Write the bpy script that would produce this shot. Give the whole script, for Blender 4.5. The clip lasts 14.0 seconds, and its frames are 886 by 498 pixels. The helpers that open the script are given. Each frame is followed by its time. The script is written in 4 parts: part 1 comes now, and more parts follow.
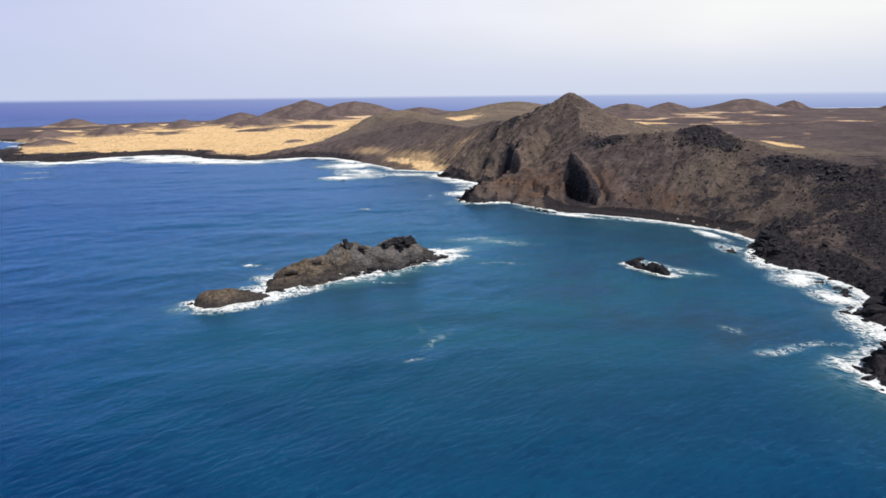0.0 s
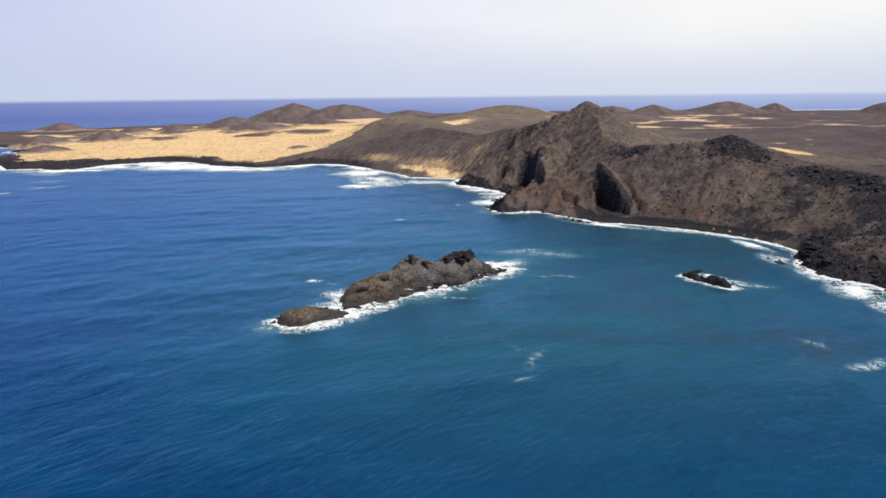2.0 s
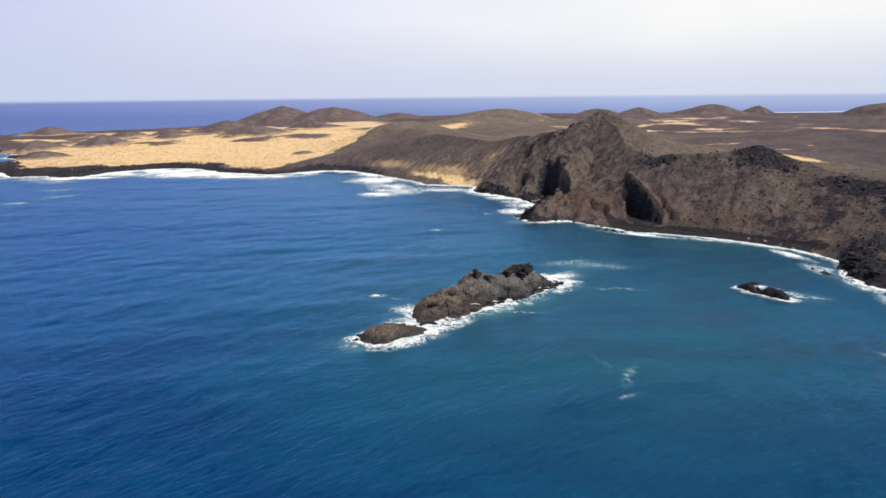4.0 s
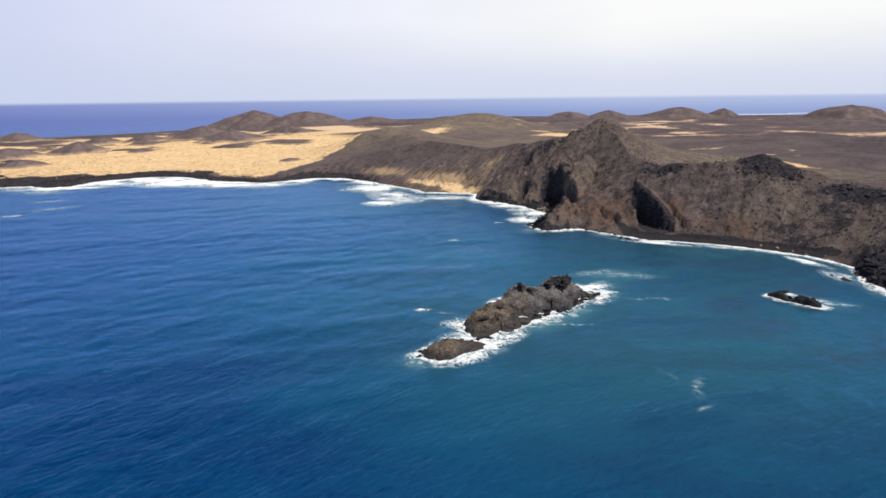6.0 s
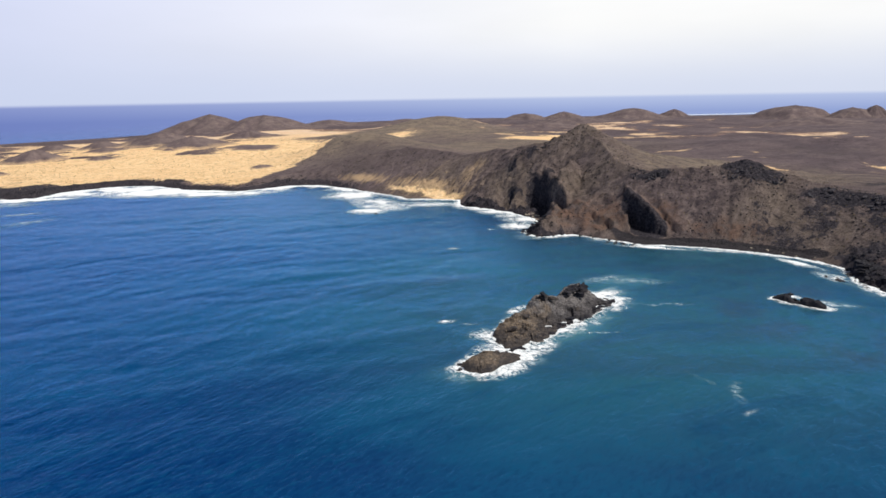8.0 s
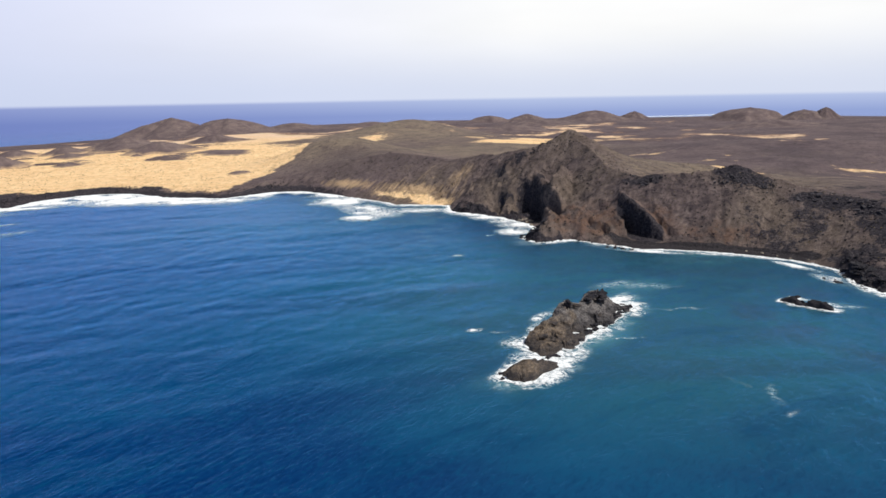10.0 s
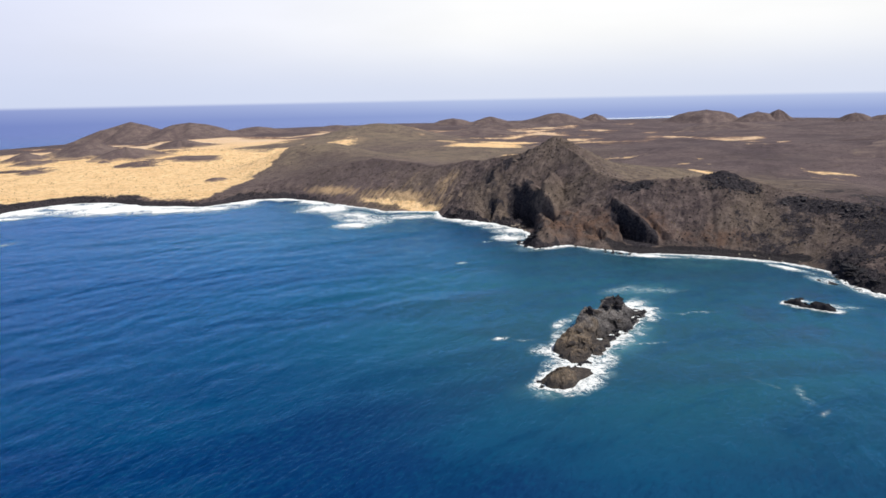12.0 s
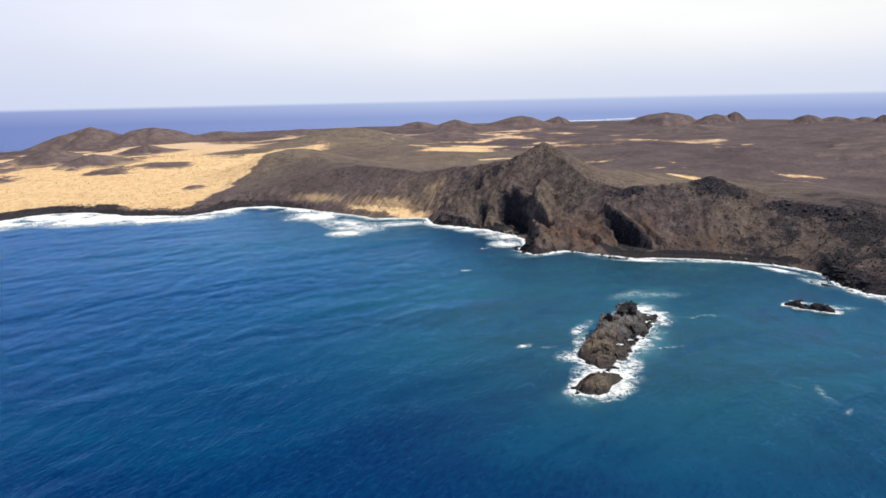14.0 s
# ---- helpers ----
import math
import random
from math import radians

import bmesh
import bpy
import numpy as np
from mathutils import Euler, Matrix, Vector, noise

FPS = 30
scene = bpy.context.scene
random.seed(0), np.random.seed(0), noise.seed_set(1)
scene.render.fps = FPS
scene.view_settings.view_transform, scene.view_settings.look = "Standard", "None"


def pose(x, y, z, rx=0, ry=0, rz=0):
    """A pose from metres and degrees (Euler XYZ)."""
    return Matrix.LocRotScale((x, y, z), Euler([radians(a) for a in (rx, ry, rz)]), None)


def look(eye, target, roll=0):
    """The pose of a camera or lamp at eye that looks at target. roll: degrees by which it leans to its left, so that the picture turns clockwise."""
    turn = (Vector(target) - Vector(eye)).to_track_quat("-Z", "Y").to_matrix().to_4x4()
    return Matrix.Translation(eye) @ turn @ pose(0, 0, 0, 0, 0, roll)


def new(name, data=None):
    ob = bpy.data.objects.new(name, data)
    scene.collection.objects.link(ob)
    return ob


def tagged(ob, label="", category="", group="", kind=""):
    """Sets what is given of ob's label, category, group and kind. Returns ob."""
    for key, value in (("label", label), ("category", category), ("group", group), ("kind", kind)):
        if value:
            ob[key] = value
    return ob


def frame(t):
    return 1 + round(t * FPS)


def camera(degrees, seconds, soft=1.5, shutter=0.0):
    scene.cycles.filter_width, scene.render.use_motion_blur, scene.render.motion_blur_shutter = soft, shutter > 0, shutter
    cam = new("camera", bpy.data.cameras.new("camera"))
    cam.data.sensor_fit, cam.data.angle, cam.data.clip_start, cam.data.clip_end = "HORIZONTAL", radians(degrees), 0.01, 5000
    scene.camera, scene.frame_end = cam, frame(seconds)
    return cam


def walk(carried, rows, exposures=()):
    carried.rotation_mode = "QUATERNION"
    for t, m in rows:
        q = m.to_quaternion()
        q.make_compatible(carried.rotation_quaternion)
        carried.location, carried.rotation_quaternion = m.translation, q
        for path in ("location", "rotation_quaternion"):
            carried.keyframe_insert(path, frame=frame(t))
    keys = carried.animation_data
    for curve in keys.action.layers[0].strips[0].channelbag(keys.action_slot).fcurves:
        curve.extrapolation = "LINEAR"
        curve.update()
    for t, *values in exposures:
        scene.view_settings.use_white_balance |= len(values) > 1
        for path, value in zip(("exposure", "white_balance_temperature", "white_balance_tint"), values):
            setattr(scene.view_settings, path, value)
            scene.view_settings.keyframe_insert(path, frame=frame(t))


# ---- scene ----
# The drone's path: seconds, place in metres (sea level is z = 0), heading, tilt and roll in degrees.
cam = camera(65.3, 14.0, soft=1.6)
ROWS = [
    (0.0, 0.01, 0.00, 79.85, 0.28, -12.61, -0.63),
    (0.5, -9.78, -0.65, 81.78, -0.20, -12.61, -0.64),
    (1.0, -20.00, -1.32, 83.75, -0.65, -12.61, -0.63),
    (1.5, -30.16, -2.12, 85.79, -1.11, -12.59, -0.64),
    (2.0, -40.44, -2.95, 87.86, -1.56, -12.57, -0.64),
    (2.5, -50.60, -3.52, 89.85, -1.97, -12.56, -0.63),
    (3.0, -60.89, -3.70, 91.89, -2.37, -12.56, -0.63),
    (3.5, -71.01, -3.82, 93.82, -2.82, -12.55, -0.62),
    (6.0, -120.17, -3.66, 103.19, -6.35, -12.43, -0.71),
    (6.5, -129.13, -3.12, 104.96, -7.38, -12.42, -0.80),
    (7.0, -137.57, -2.39, 106.70, -8.46, -12.40, -0.84),
    (7.5, -146.19, -1.62, 108.32, -9.45, -12.42, -0.93),
    (8.0, -155.07, -0.66, 109.97, -10.40, -12.42, -1.01),
    (10.5, -198.35, 4.40, 117.42, -14.89, -12.36, -1.07),
    (11.0, -207.10, 5.61, 118.99, -15.82, -12.34, -1.10),
    (11.5, -215.73, 6.99, 120.64, -16.67, -12.33, -1.13),
    (12.0, -224.22, 8.57, 122.38, -17.57, -12.32, -1.15),
    (12.5, -232.73, 10.12, 124.15, -18.48, -12.30, -1.19),
    (13.0, -241.31, 11.50, 125.95, -19.32, -12.28, -1.21),
    (13.5, -249.83, 12.86, 127.65, -20.17, -12.26, -1.24),
    (14.0, -258.26, 14.29, 129.31, -21.04, -12.25, -1.28),
]
walk(cam, [(t, pose(x, y, z, 90 + tilt, 0, heading) @ pose(0, 0, 0, 0, 0, roll)) for t, x, y, z, heading, tilt, roll in ROWS],
     exposures=[(0.0, -0.05), (7.0, 0.0), (14.0, 0.04)])

# ---- light: a high sun from the right, thin bright cloud, open sea all round ----
SUN_DIR = Vector((0.48, -0.29, 0.83)).normalized()
sun = new("sun", bpy.data.lights.new("sun", "SUN"))
sun.data.energy, sun.data.angle, sun.data.color = 4.5, radians(0.6), (1.0, 0.95, 0.87)
sun.matrix_world = look((0, 0, 400), Vector((0, 0, 400)) - SUN_DIR)


def build_world():
    w = bpy.data.worlds.new("sky")
    scene.world = w
    w.use_nodes = True
    nt = w.node_tree
    nt.nodes.clear()
    n, link = nt.nodes.new, nt.links.new
    out, bg = n("ShaderNodeOutputWorld"), n("ShaderNodeBackground")
    sky = n("ShaderNodeTexSky")
    sky.sky_type, sky.sun_disc = "NISHITA", False
    sky.sun_elevation = math.asin(SUN_DIR.z)
    sky.sun_rotation = math.atan2(SUN_DIR.x, SUN_DIR.y)
    sky.air_density, sky.dust_density = 1.0, 2.0
    dim = n("ShaderNodeVectorMath")
    dim.operation = "SCALE"
    dim.inputs["Scale"].default_value = 0.07
    link(sky.outputs[0], dim.inputs[0])
    co = n("ShaderNodeTexCoord")
    sep = n("ShaderNodeSeparateXYZ")
    link(co.outputs["Generated"], sep.inputs[0])
    # thin cloud: soft bands, flattened towards the horizon, whiter towards the sun's side
    mp = n("ShaderNodeMapping")
    mp.inputs["Scale"].default_value = (1.0, 1.0, 4.0)
    link(co.outputs["Generated"], mp.inputs[0])
    noi = n("ShaderNodeTexNoise")
    noi.inputs["Scale"].default_value, noi.inputs["Detail"].default_value = 1.6, 5.0
    link(mp.outputs[0], noi.inputs["Vector"])
    side = n("ShaderNodeMapRange")
    side.inputs["From Min"].default_value, side.inputs["From Max"].default_value = -0.75, 0.35
    link(sep.outputs["X"], side.inputs["Value"])
    tint = n("ShaderNodeMixRGB")
    tint.inputs[1].default_value, tint.inputs[2].default_value = (0.53, 0.60, 0.92, 1), (1.0, 1.0, 1.0, 1)
    link(side.outputs[0], tint.inputs[0])
    veil = n("ShaderNodeMapRange")
    veil.inputs["From Min"].default_value, veil.inputs["From Max"].default_value = 0.3, 0.7
    veil.inputs["To Min"].default_value, veil.inputs["To Max"].default_value = 0.82, 1.0
    link(noi.outputs[0], veil.inputs["Value"])
    # the bright veil is thick low down and thins to clear blue sky overhead
    thin = n("ShaderNodeMapRange")
    thin.interpolation_type = "SMOOTHSTEP"
    thin.inputs["From Min"].default_value, thin.inputs["From Max"].default_value = 0.13, 0.30
    thin.inputs["To Min"].default_value, thin.inputs["To Max"].default_value = 1.0, 0.05
    link(sep.outputs["Z"], thin.inputs["Value"])
    thick = n("ShaderNodeMath")
    thick.operation = "MULTIPLY"
    link(veil.outputs[0], thick.inputs[0])
    link(thin.outputs[0], thick.inputs[1])
    mix = n("ShaderNodeMixRGB")
    link(thick.outputs[0], mix.inputs[0])
    link(dim.outputs[0], mix.inputs[1])
    link(tint.outputs[0], mix.inputs[2])
    # a band of haze lies on the horizon
    haze = n("ShaderNodeMapRange")
    haze.interpolation_type = "SMOOTHSTEP"
    haze.inputs["From Min"].default_value, haze.inputs["From Max"].default_value = 0.0, 0.10
    haze.inputs["To Min"].default_value, haze.inputs["To Max"].default_value = 0.75, 0.0
    link(sep.outputs["Z"], haze.inputs["Value"])
    hz = n("ShaderNodeMixRGB")
    link(haze.outputs[0], hz.inputs[0])
    link(mix.outputs[0], hz.inputs[1])
    hz.inputs[2].default_value = (0.60, 0.67, 0.86, 1)
    # the open sea beyond the modelled water, down from the horizon's dip
    sea = n("ShaderNodeMapRange")
    sea.interpolation_type = "SMOOTHSTEP"
    sea.inputs["From Min"].default_value, sea.inputs["From Max"].default_value = -0.006, -0.0005
    sea.inputs["To Min"].default_value, sea.inputs["To Max"].default_value = 1.0, 0.0
    link(sep.outputs["Z"], sea.inputs["Value"])
    deep = n("ShaderNodeMixRGB")
    deep.inputs[1].default_value, deep.inputs[2].default_value = (0.15, 0.20, 0.53, 1), (0.47, 0.55, 0.79, 1)
    link(side.outputs[0], deep.inputs[0])
    # nearer water under the haze is a clearer blue
    near = n("ShaderNodeMapRange")
    near.inputs["From Min"].default_value, near.inputs["From Max"].default_value = -0.024, -0.003
    link(sep.outputs["Z"], near.inputs["Value"])
    water = n("ShaderNodeMixRGB")
    low = n("ShaderNodeMixRGB")
    low.inputs[1].default_value, low.inputs[2].default_value = (0.105, 0.155, 0.47, 1), (0.29, 0.37, 0.66, 1)
    link(side.outputs[0], low.inputs[0])
    link(low.outputs[0], water.inputs[1])
    link(near.outputs[0], water.inputs[0])
    link(deep.outputs[0], water.inputs[2])
    both = n("ShaderNodeMixRGB")
    link(sea.outputs[0], both.inputs[0])
    link(hz.outputs[0], both.inputs[1])
    link(water.outputs[0], both.inputs[2])
    link(both.outputs[0], bg.inputs["Color"])
    bg.inputs["Strength"].default_value = 1.0
    link(bg.outputs[0], out.inputs["Surface"])


build_world()

# ---- arithmetic of the land: noise, coast line, heights ----


def vnoise(x, y, seed=0):
    """Smooth lattice noise in 0..1."""
    xi, yi = np.floor(x).astype(np.int64), np.floor(y).astype(np.int64)
    fx, fy = x - xi, y - yi
    fx, fy = fx * fx * fx * (fx * (6 * fx - 15) + 10), fy * fy * fy * (fy * (6 * fy - 15) + 10)

    def corner(a, b):
        h = (a * 374761393 + b * 668265263 + seed * 974634777) & 0xFFFFFFFF
        h = ((h ^ (h >> 13)) * 1274126177) & 0xFFFFFFFF
        return ((h ^ (h >> 16)) & 0xFFFF) / 65535.0

    top = corner(xi, yi) * (1 - fx) + corner(xi + 1, yi) * fx
    low = corner(xi, yi + 1) * (1 - fx) + corner(xi + 1, yi + 1) * fx
    return top * (1 - fy) + low * fy


def fbm(x, y, size, octaves=4, seed=0, gain=0.5):
    """Fractal noise about 0, roughly -1..1, whose largest features are size metres."""
    total, amp, norm, s = 0.0, 1.0, 0.0, 1.0 / size
    for k in range(octaves):
        a = 0.6 * k + seed
        u, v = x * math.cos(a) - y * math.sin(a), x * math.sin(a) + y * math.cos(a)
        total = total + amp * (vnoise(u * s + 17.3 * k, v * s - 9.1 * k, seed + k) * 2 - 1)
        norm, amp, s = norm + amp, amp * gain, s * 2.03
    return total / norm * 1.6


def ridged(x, y, size, octaves=4, seed=0):
    """Sharp-crested noise, 0..1."""
    total, amp, norm, s = 0.0, 1.0, 0.0, 1.0 / size
    for k in range(octaves):
        total = total + amp * (1 - np.abs(vnoise(x * s + 31.7 * k, y * s + 5.9 * k, seed + k) * 2 - 1))
        norm, amp, s = norm + amp, amp * 0.5, s * 2.1
    return total / norm


def facets(x, y, size, seed=0):
    """Broken-rock relief about 0: tilted blocks of about size metres that meet in sharp joints."""
    u, v = x / size, y / size
    iu, iv = np.floor(u), np.floor(v)
    best, out = np.full(x.shape, 9.0), np.zeros(x.shape)
    for a in (-1, 0, 1):
        for b in (-1, 0, 1):
            cu, cv = iu + a, iv + b
            rnd = [vnoise(cu * 1.0, cv * 1.0, seed + k) for k in range(5)]
            du, dv = u - cu - rnd[0], v - cv - rnd[1]
            q = du * du + dv * dv
            near = q < best
            out = np.where(near, rnd[2] * 2 - 1 + (rnd[3] - 0.5) * 1.6 * du + (rnd[4] - 0.5) * 1.6 * dv, out)
            best = np.where(near, q, best)
    return out


def step(a, b, v):
    t = np.clip((v - a) / (b - a), 0, 1)
    return t * t * (3 - 2 * t)


def to_line(x, y, pts):
    """Distance to an open polyline, the nearest segment's index, the share along it, and the side (left is positive)."""
    best = np.full(x.shape, 1e9)
    seg, share, side = np.zeros(x.shape, int), np.zeros(x.shape), np.zeros(x.shape)
    for i in range(len(pts) - 1):
        (ax, ay), (bx, by) = pts[i][:2], pts[i + 1][:2]
        dx, dy = bx - ax, by - ay
        t = np.clip(((x - ax) * dx + (y - ay) * dy) / (dx * dx + dy * dy), 0, 1)
        d = np.hypot(x - ax - t * dx, y - ay - t * dy)
        near = d < best
        cross = dx * (y - ay) - dy * (x - ax)
        best, seg, share, side = np.where(near, d, best), np.where(near, i, seg), np.where(near, t, share), np.where(near, cross, side)
    return best, seg, share, side


def inside(x, y, poly):
    odd = np.zeros(x.shape, bool)
    for (ax, ay), (bx, by) in zip(poly, poly[1:] + poly[:1]):
        if ay != by:
            odd ^= ((ay > y) != (by > y)) & (x < (bx - ax) * (y - ay) / (by - ay) + ax)
    return odd


# the shore that the drone flies along: lava flats, sand cove, rocky point, black beach, rocks
LAVA_SHORE = [(-900, 1380), (-770, 1285), (-735, 1255), (-745, 1205), (-690, 1165), (-700, 1085), (-640, 985), (-575, 900), (-534, 905),
              (-505, 883), (-482, 890), (-470, 930), (-437, 965), (-404, 984), (-357, 964), (-312, 912), (-245, 879), (-222, 896), (-190, 914), (-147, 908)]
COVE_SHORE = [(-117, 868), (-88, 815), (-73, 792), (-56, 755), (-20, 737), (-5, 725), (-9, 682), (13, 655), (27, 632), (37, 604), (37, 574), (25, 548), (9, 534), (16, 514),
              (45, 513), (58, 492), (83, 464), (109, 449), (136, 427), (153, 407), (163, 387), (166, 365)]
ROCK_SHORE = [(151, 338), (150, 313), (164, 296), (166, 272), (160, 250), (145, 237), (148, 222), (140, 205), (121, 191), (116, 178), (130, 150), (175, 105),
              (215, 20), (300, -120), (480, -260), (900, -420)]
FAR_SHORE = [(2300, -500), (2750, 500), (2800, 1300), (2620, 1900), (2400, 2400), (2200, 2750), (1900, 3000), (1600, 3080), (1150, 3300), (500, 3350), (-60, 3250), (-420, 2950),
             (-640, 2560), (-820, 2300), (-1150, 1980), (-1400, 1800), (-1350, 1560), (-1100, 1430)]
NEAR_SHORE = LAVA_SHORE + COVE_SHORE + ROCK_SHORE
COAST = NEAR_SHORE + FAR_SHORE

# the crater's rim: x, y, height
RIM = [(-215, 975, 8), (-150, 965, 18), (-95, 950, 32), (-40, 925, 45), (0, 865, 43), (25, 830, 40), (60, 765, 49), (95, 712, 62), (119, 688, 76), (124, 650, 64), (114, 590, 51),
       (120, 545, 46), (152, 517, 47), (185, 500, 57), (210, 476, 46), (224, 448, 38), (238, 412, 34), (256, 350, 31), (262, 270, 27), (250, 190, 22), (300, 60, 18)]
# hollows in the wall, steep on their sun side: foot x, y, the way in, length, width, depth
HOLLOWS = [(140, 452, 0.45, 0.89, 30, 7, 1.5), (64, 508, 0.1, 0.99, 26, 9, 6), (34, 585, 0.22, 0.975, 92, 24, 20), (14, 640, 0.5, 0.87, 50, 14, 8), (166, 300, 0.95, 0.3, 18, 12, 4), (165, 260, 0.95, -0.2, 18, 11, 4)]
# clefts under a leaning fin of rock, open to the shore: foot of the upright edge x, y, the way in, length, width, depth
CLEFTS = [(84, 482, 0.12, 0.99, 38, 17, 26), (105, 478, 0.05, 1.0, 26, 7, 5)]
# spurs that stand out from the wall: ridge points with heights, and the steepness of the left and right flank
SPURS = [([(121, 685, 79), (88, 694, 64), (60, 702, 51), (34, 716, 30)], 0.9, 1.0), ([(84, 626, 48), (58, 588, 34), (45, 558, 20), (34, 540, 9)], 0.85, 2.6),
         ([(76, 672, 42), (71, 640, 36), (65, 612, 33), (59, 590, 29), (49, 566, 19)], 0.5, 2.6), ([(186, 378, 9), (171, 358, 6.5), (161, 336, 3.5)], 0.5, 1.6), ([(98, 532, 36), (98, 512, 29), (101, 496, 24), (105, 484, 13), (107, 475, 4)], 0.45, 6.0),
         ([(113, 508, 28), (115, 490, 19), (118, 475, 9)], 0.5, 3.0), ([(60, 548, 20), (44, 538, 12.5), (28, 530, 9), (16, 525, 6), (11, 523, 3)], 0.9, 1.1), ([(6, 672, 7), (-1, 678, 6), (-5, 684, 4)], 0.9, 0.9), ([(145, 238, 2.5), (154, 240, 5), (172, 246, 8)], 0.7, 0.8), ([(119, 188, 2.5), (128, 192, 5), (150, 200, 8)], 0.7, 0.8)]
# low swells of the ground: x, y, rise, radius
SWELLS = [(-80, 1165, 36, 125), (-20, 1060, 12, 150), (195, 1860, 42, 190), (40, 1640, 13, 330), (325, 465, 9, 90), (262, 528, -6, 75), (356, 705, -6, 60), (300, 612, -9, 75), (330, 600, 8, 150), (560, 1000, 14, 260), (300, 1250, 8, 220), (930, 830, 34, 330), (1500, 1500, 20, 420), (-430, 1560, 8, 240)]


def shore_distance(x, y):
    """Metres inland from the shore; negative out at sea."""
    d = to_line(x, y, COAST + COAST[:1])[0]
    return np.where(inside(x, y, COAST), d, -d)


def plain_height(x, y, d):
    land = np.maximum(d, 0)
    ledge = 2.4 * step(0.5, 7, d + 3 * fbm(x, y, 22, 3, 5))
    rise = 6 * (1 - np.exp(-land / 160)) + 6 * (1 - np.exp(-land / 700))
    roll = fbm(x, y, 260, 4, 11) * 3.0 * step(30, 260, d) + fbm(x, y, 70, 3, 13) * 0.9 * step(20, 80, d) + (fbm(x, y, 150, 4, 17) + 0.25) * 3.0 * step(250, 600, d)
    return ledge + rise + roll


def land_height(x, y, detail=True):
    """Height, metres inland, metres from the rim, and the rim's side."""
    d = shore_distance(x, y)
    wob = d + 2.4 * fbm(x, y, 24, 4, 3) * step(60, 0, np.abs(d))
    base = plain_height(x, y, wob)
    r, seg, share, side = to_line(x, y, RIM)
    hs = np.array([p[2] for p in RIM], float)
    top = hs[seg] * (1 - share) + hs[seg + 1] * share
    # the wall towards the bay: a beach, then a steep scree up to the rim, cut by gullies that run down it
    strand = np.maximum(step(62, 80, x) * step(384, 394, y), np.exp(-(((x + 38) / 42) ** 2) - ((y - 768) / 45) ** 2))
    dc = np.maximum(wob - 3 - 10 * strand, 0)
    s = dc / (dc + r + 1e-6)
    across = x * 0.83 - y * 0.55 + 6 * fbm(x, y, 30, 2, 23)
    gully = ridged(across, (x + y) * 0.07, 15, 3, 21)
    wall = 1.2 * step(0, 9, wob) + top * s ** 0.95 + 0.055 * top * np.sin(np.pi * s) * (gully - 0.6) * (1 - 0.6 * step(800, 860, y))
    # the outer slope falls off quickly at the crest, then runs out long
    flat = step(200, 235, x) * step(492, 440, y)
    outer = base + (top - base) * ((1 - flat) * np.exp(-((r / 165) ** 0.85)) + flat * np.exp(-((r / 175) ** 1.15)))
    open_side = side > 0
    h = np.where(open_side, np.maximum(base, outer), wall)
    h = np.where((x < -170) & (y > 850), np.maximum(base, np.where(open_side, outer, np.minimum(wall, base + 6))), h)
    # the summit cone
    az = np.arctan2(y - 688, x - 121)
    cone = 82.5 - (0.58 + 0.05 * np.sin(3 * az + 1) + 0.26 * np.maximum(0, np.cos(az + 2.2))) * np.sqrt((x - 121) ** 2 + (y - 688) ** 2 + 9)
    h = np.maximum(h, np.where(d > 5, cone, -50))
    for cx, cy, rise, rad in SWELLS:
        h = h + rise * np.exp(-1.6 * ((x - cx) ** 2 + (y - cy) ** 2) / rad ** 2) * step(0, 30, d) * np.where(open_side, step(0, 45, r), step(60, 90, r))
    for fx, fy, ux, uy, length, width, depth in CLEFTS:
        u = ((x - fx) * ux + (y - fy) * uy + 2.5 * fbm(x, y, 9, 3, 32)) / length
        f = ((x - fx) * uy - (y - fy) * ux + 1.8 * fbm(x, y, 8, 3, 34)) / (width * np.clip(1.05 - 0.5 * u, 0.4, 1.1))
        cut = depth * step(-0.1, 0.15, f) * step(1.1, 0.95, f) * step(-0.4, 0.05, u) * step(1.0, 0.75, u)
        h = np.where(d > 2, np.maximum(h - cut, np.minimum(h, 1.4 + 0.1 * d)), h)
    for ridge, left, right in SPURS:
        q, k, t, way = to_line(x, y, ridge)
        zs = np.array([p[2] for p in ridge], float)
        crest = zs[k] * (1 - t) + zs[k + 1] * t + 1.5 * fbm(x, y, 14, 3, 35)
        q = q + 2.6 * fbm(x, y, 13, 4, 37) + 1.2 * facets(x, y, 5, 39)
        h = np.where(d > 3, np.maximum(h, crest - np.where(way > 0, left, right) * np.maximum(q - 2, 0)), h)
    for fx, fy, ux, uy, length, width, depth in HOLLOWS:
        u = ((x - fx) * ux + (y - fy) * uy + 3 * fbm(x, y, 11, 3, 31)) / length
        v = ((x - fx) * uy - (y - fy) * ux + 3.0 * fbm(x, y, 16, 2, 33)) / (width * (1.15 - 0.75 * np.clip(u, 0, 1)))
        ramp = step(-1.0, 0.45, v) * step(1.0, 0.80, v)
        cut = depth * ramp * step(-0.5, 0.1, u) * step(1.0, 0.55, u)
        h = np.where(d > 2, np.maximum(h - cut, np.minimum(h, 1.4 + 0.05 * d)), h)
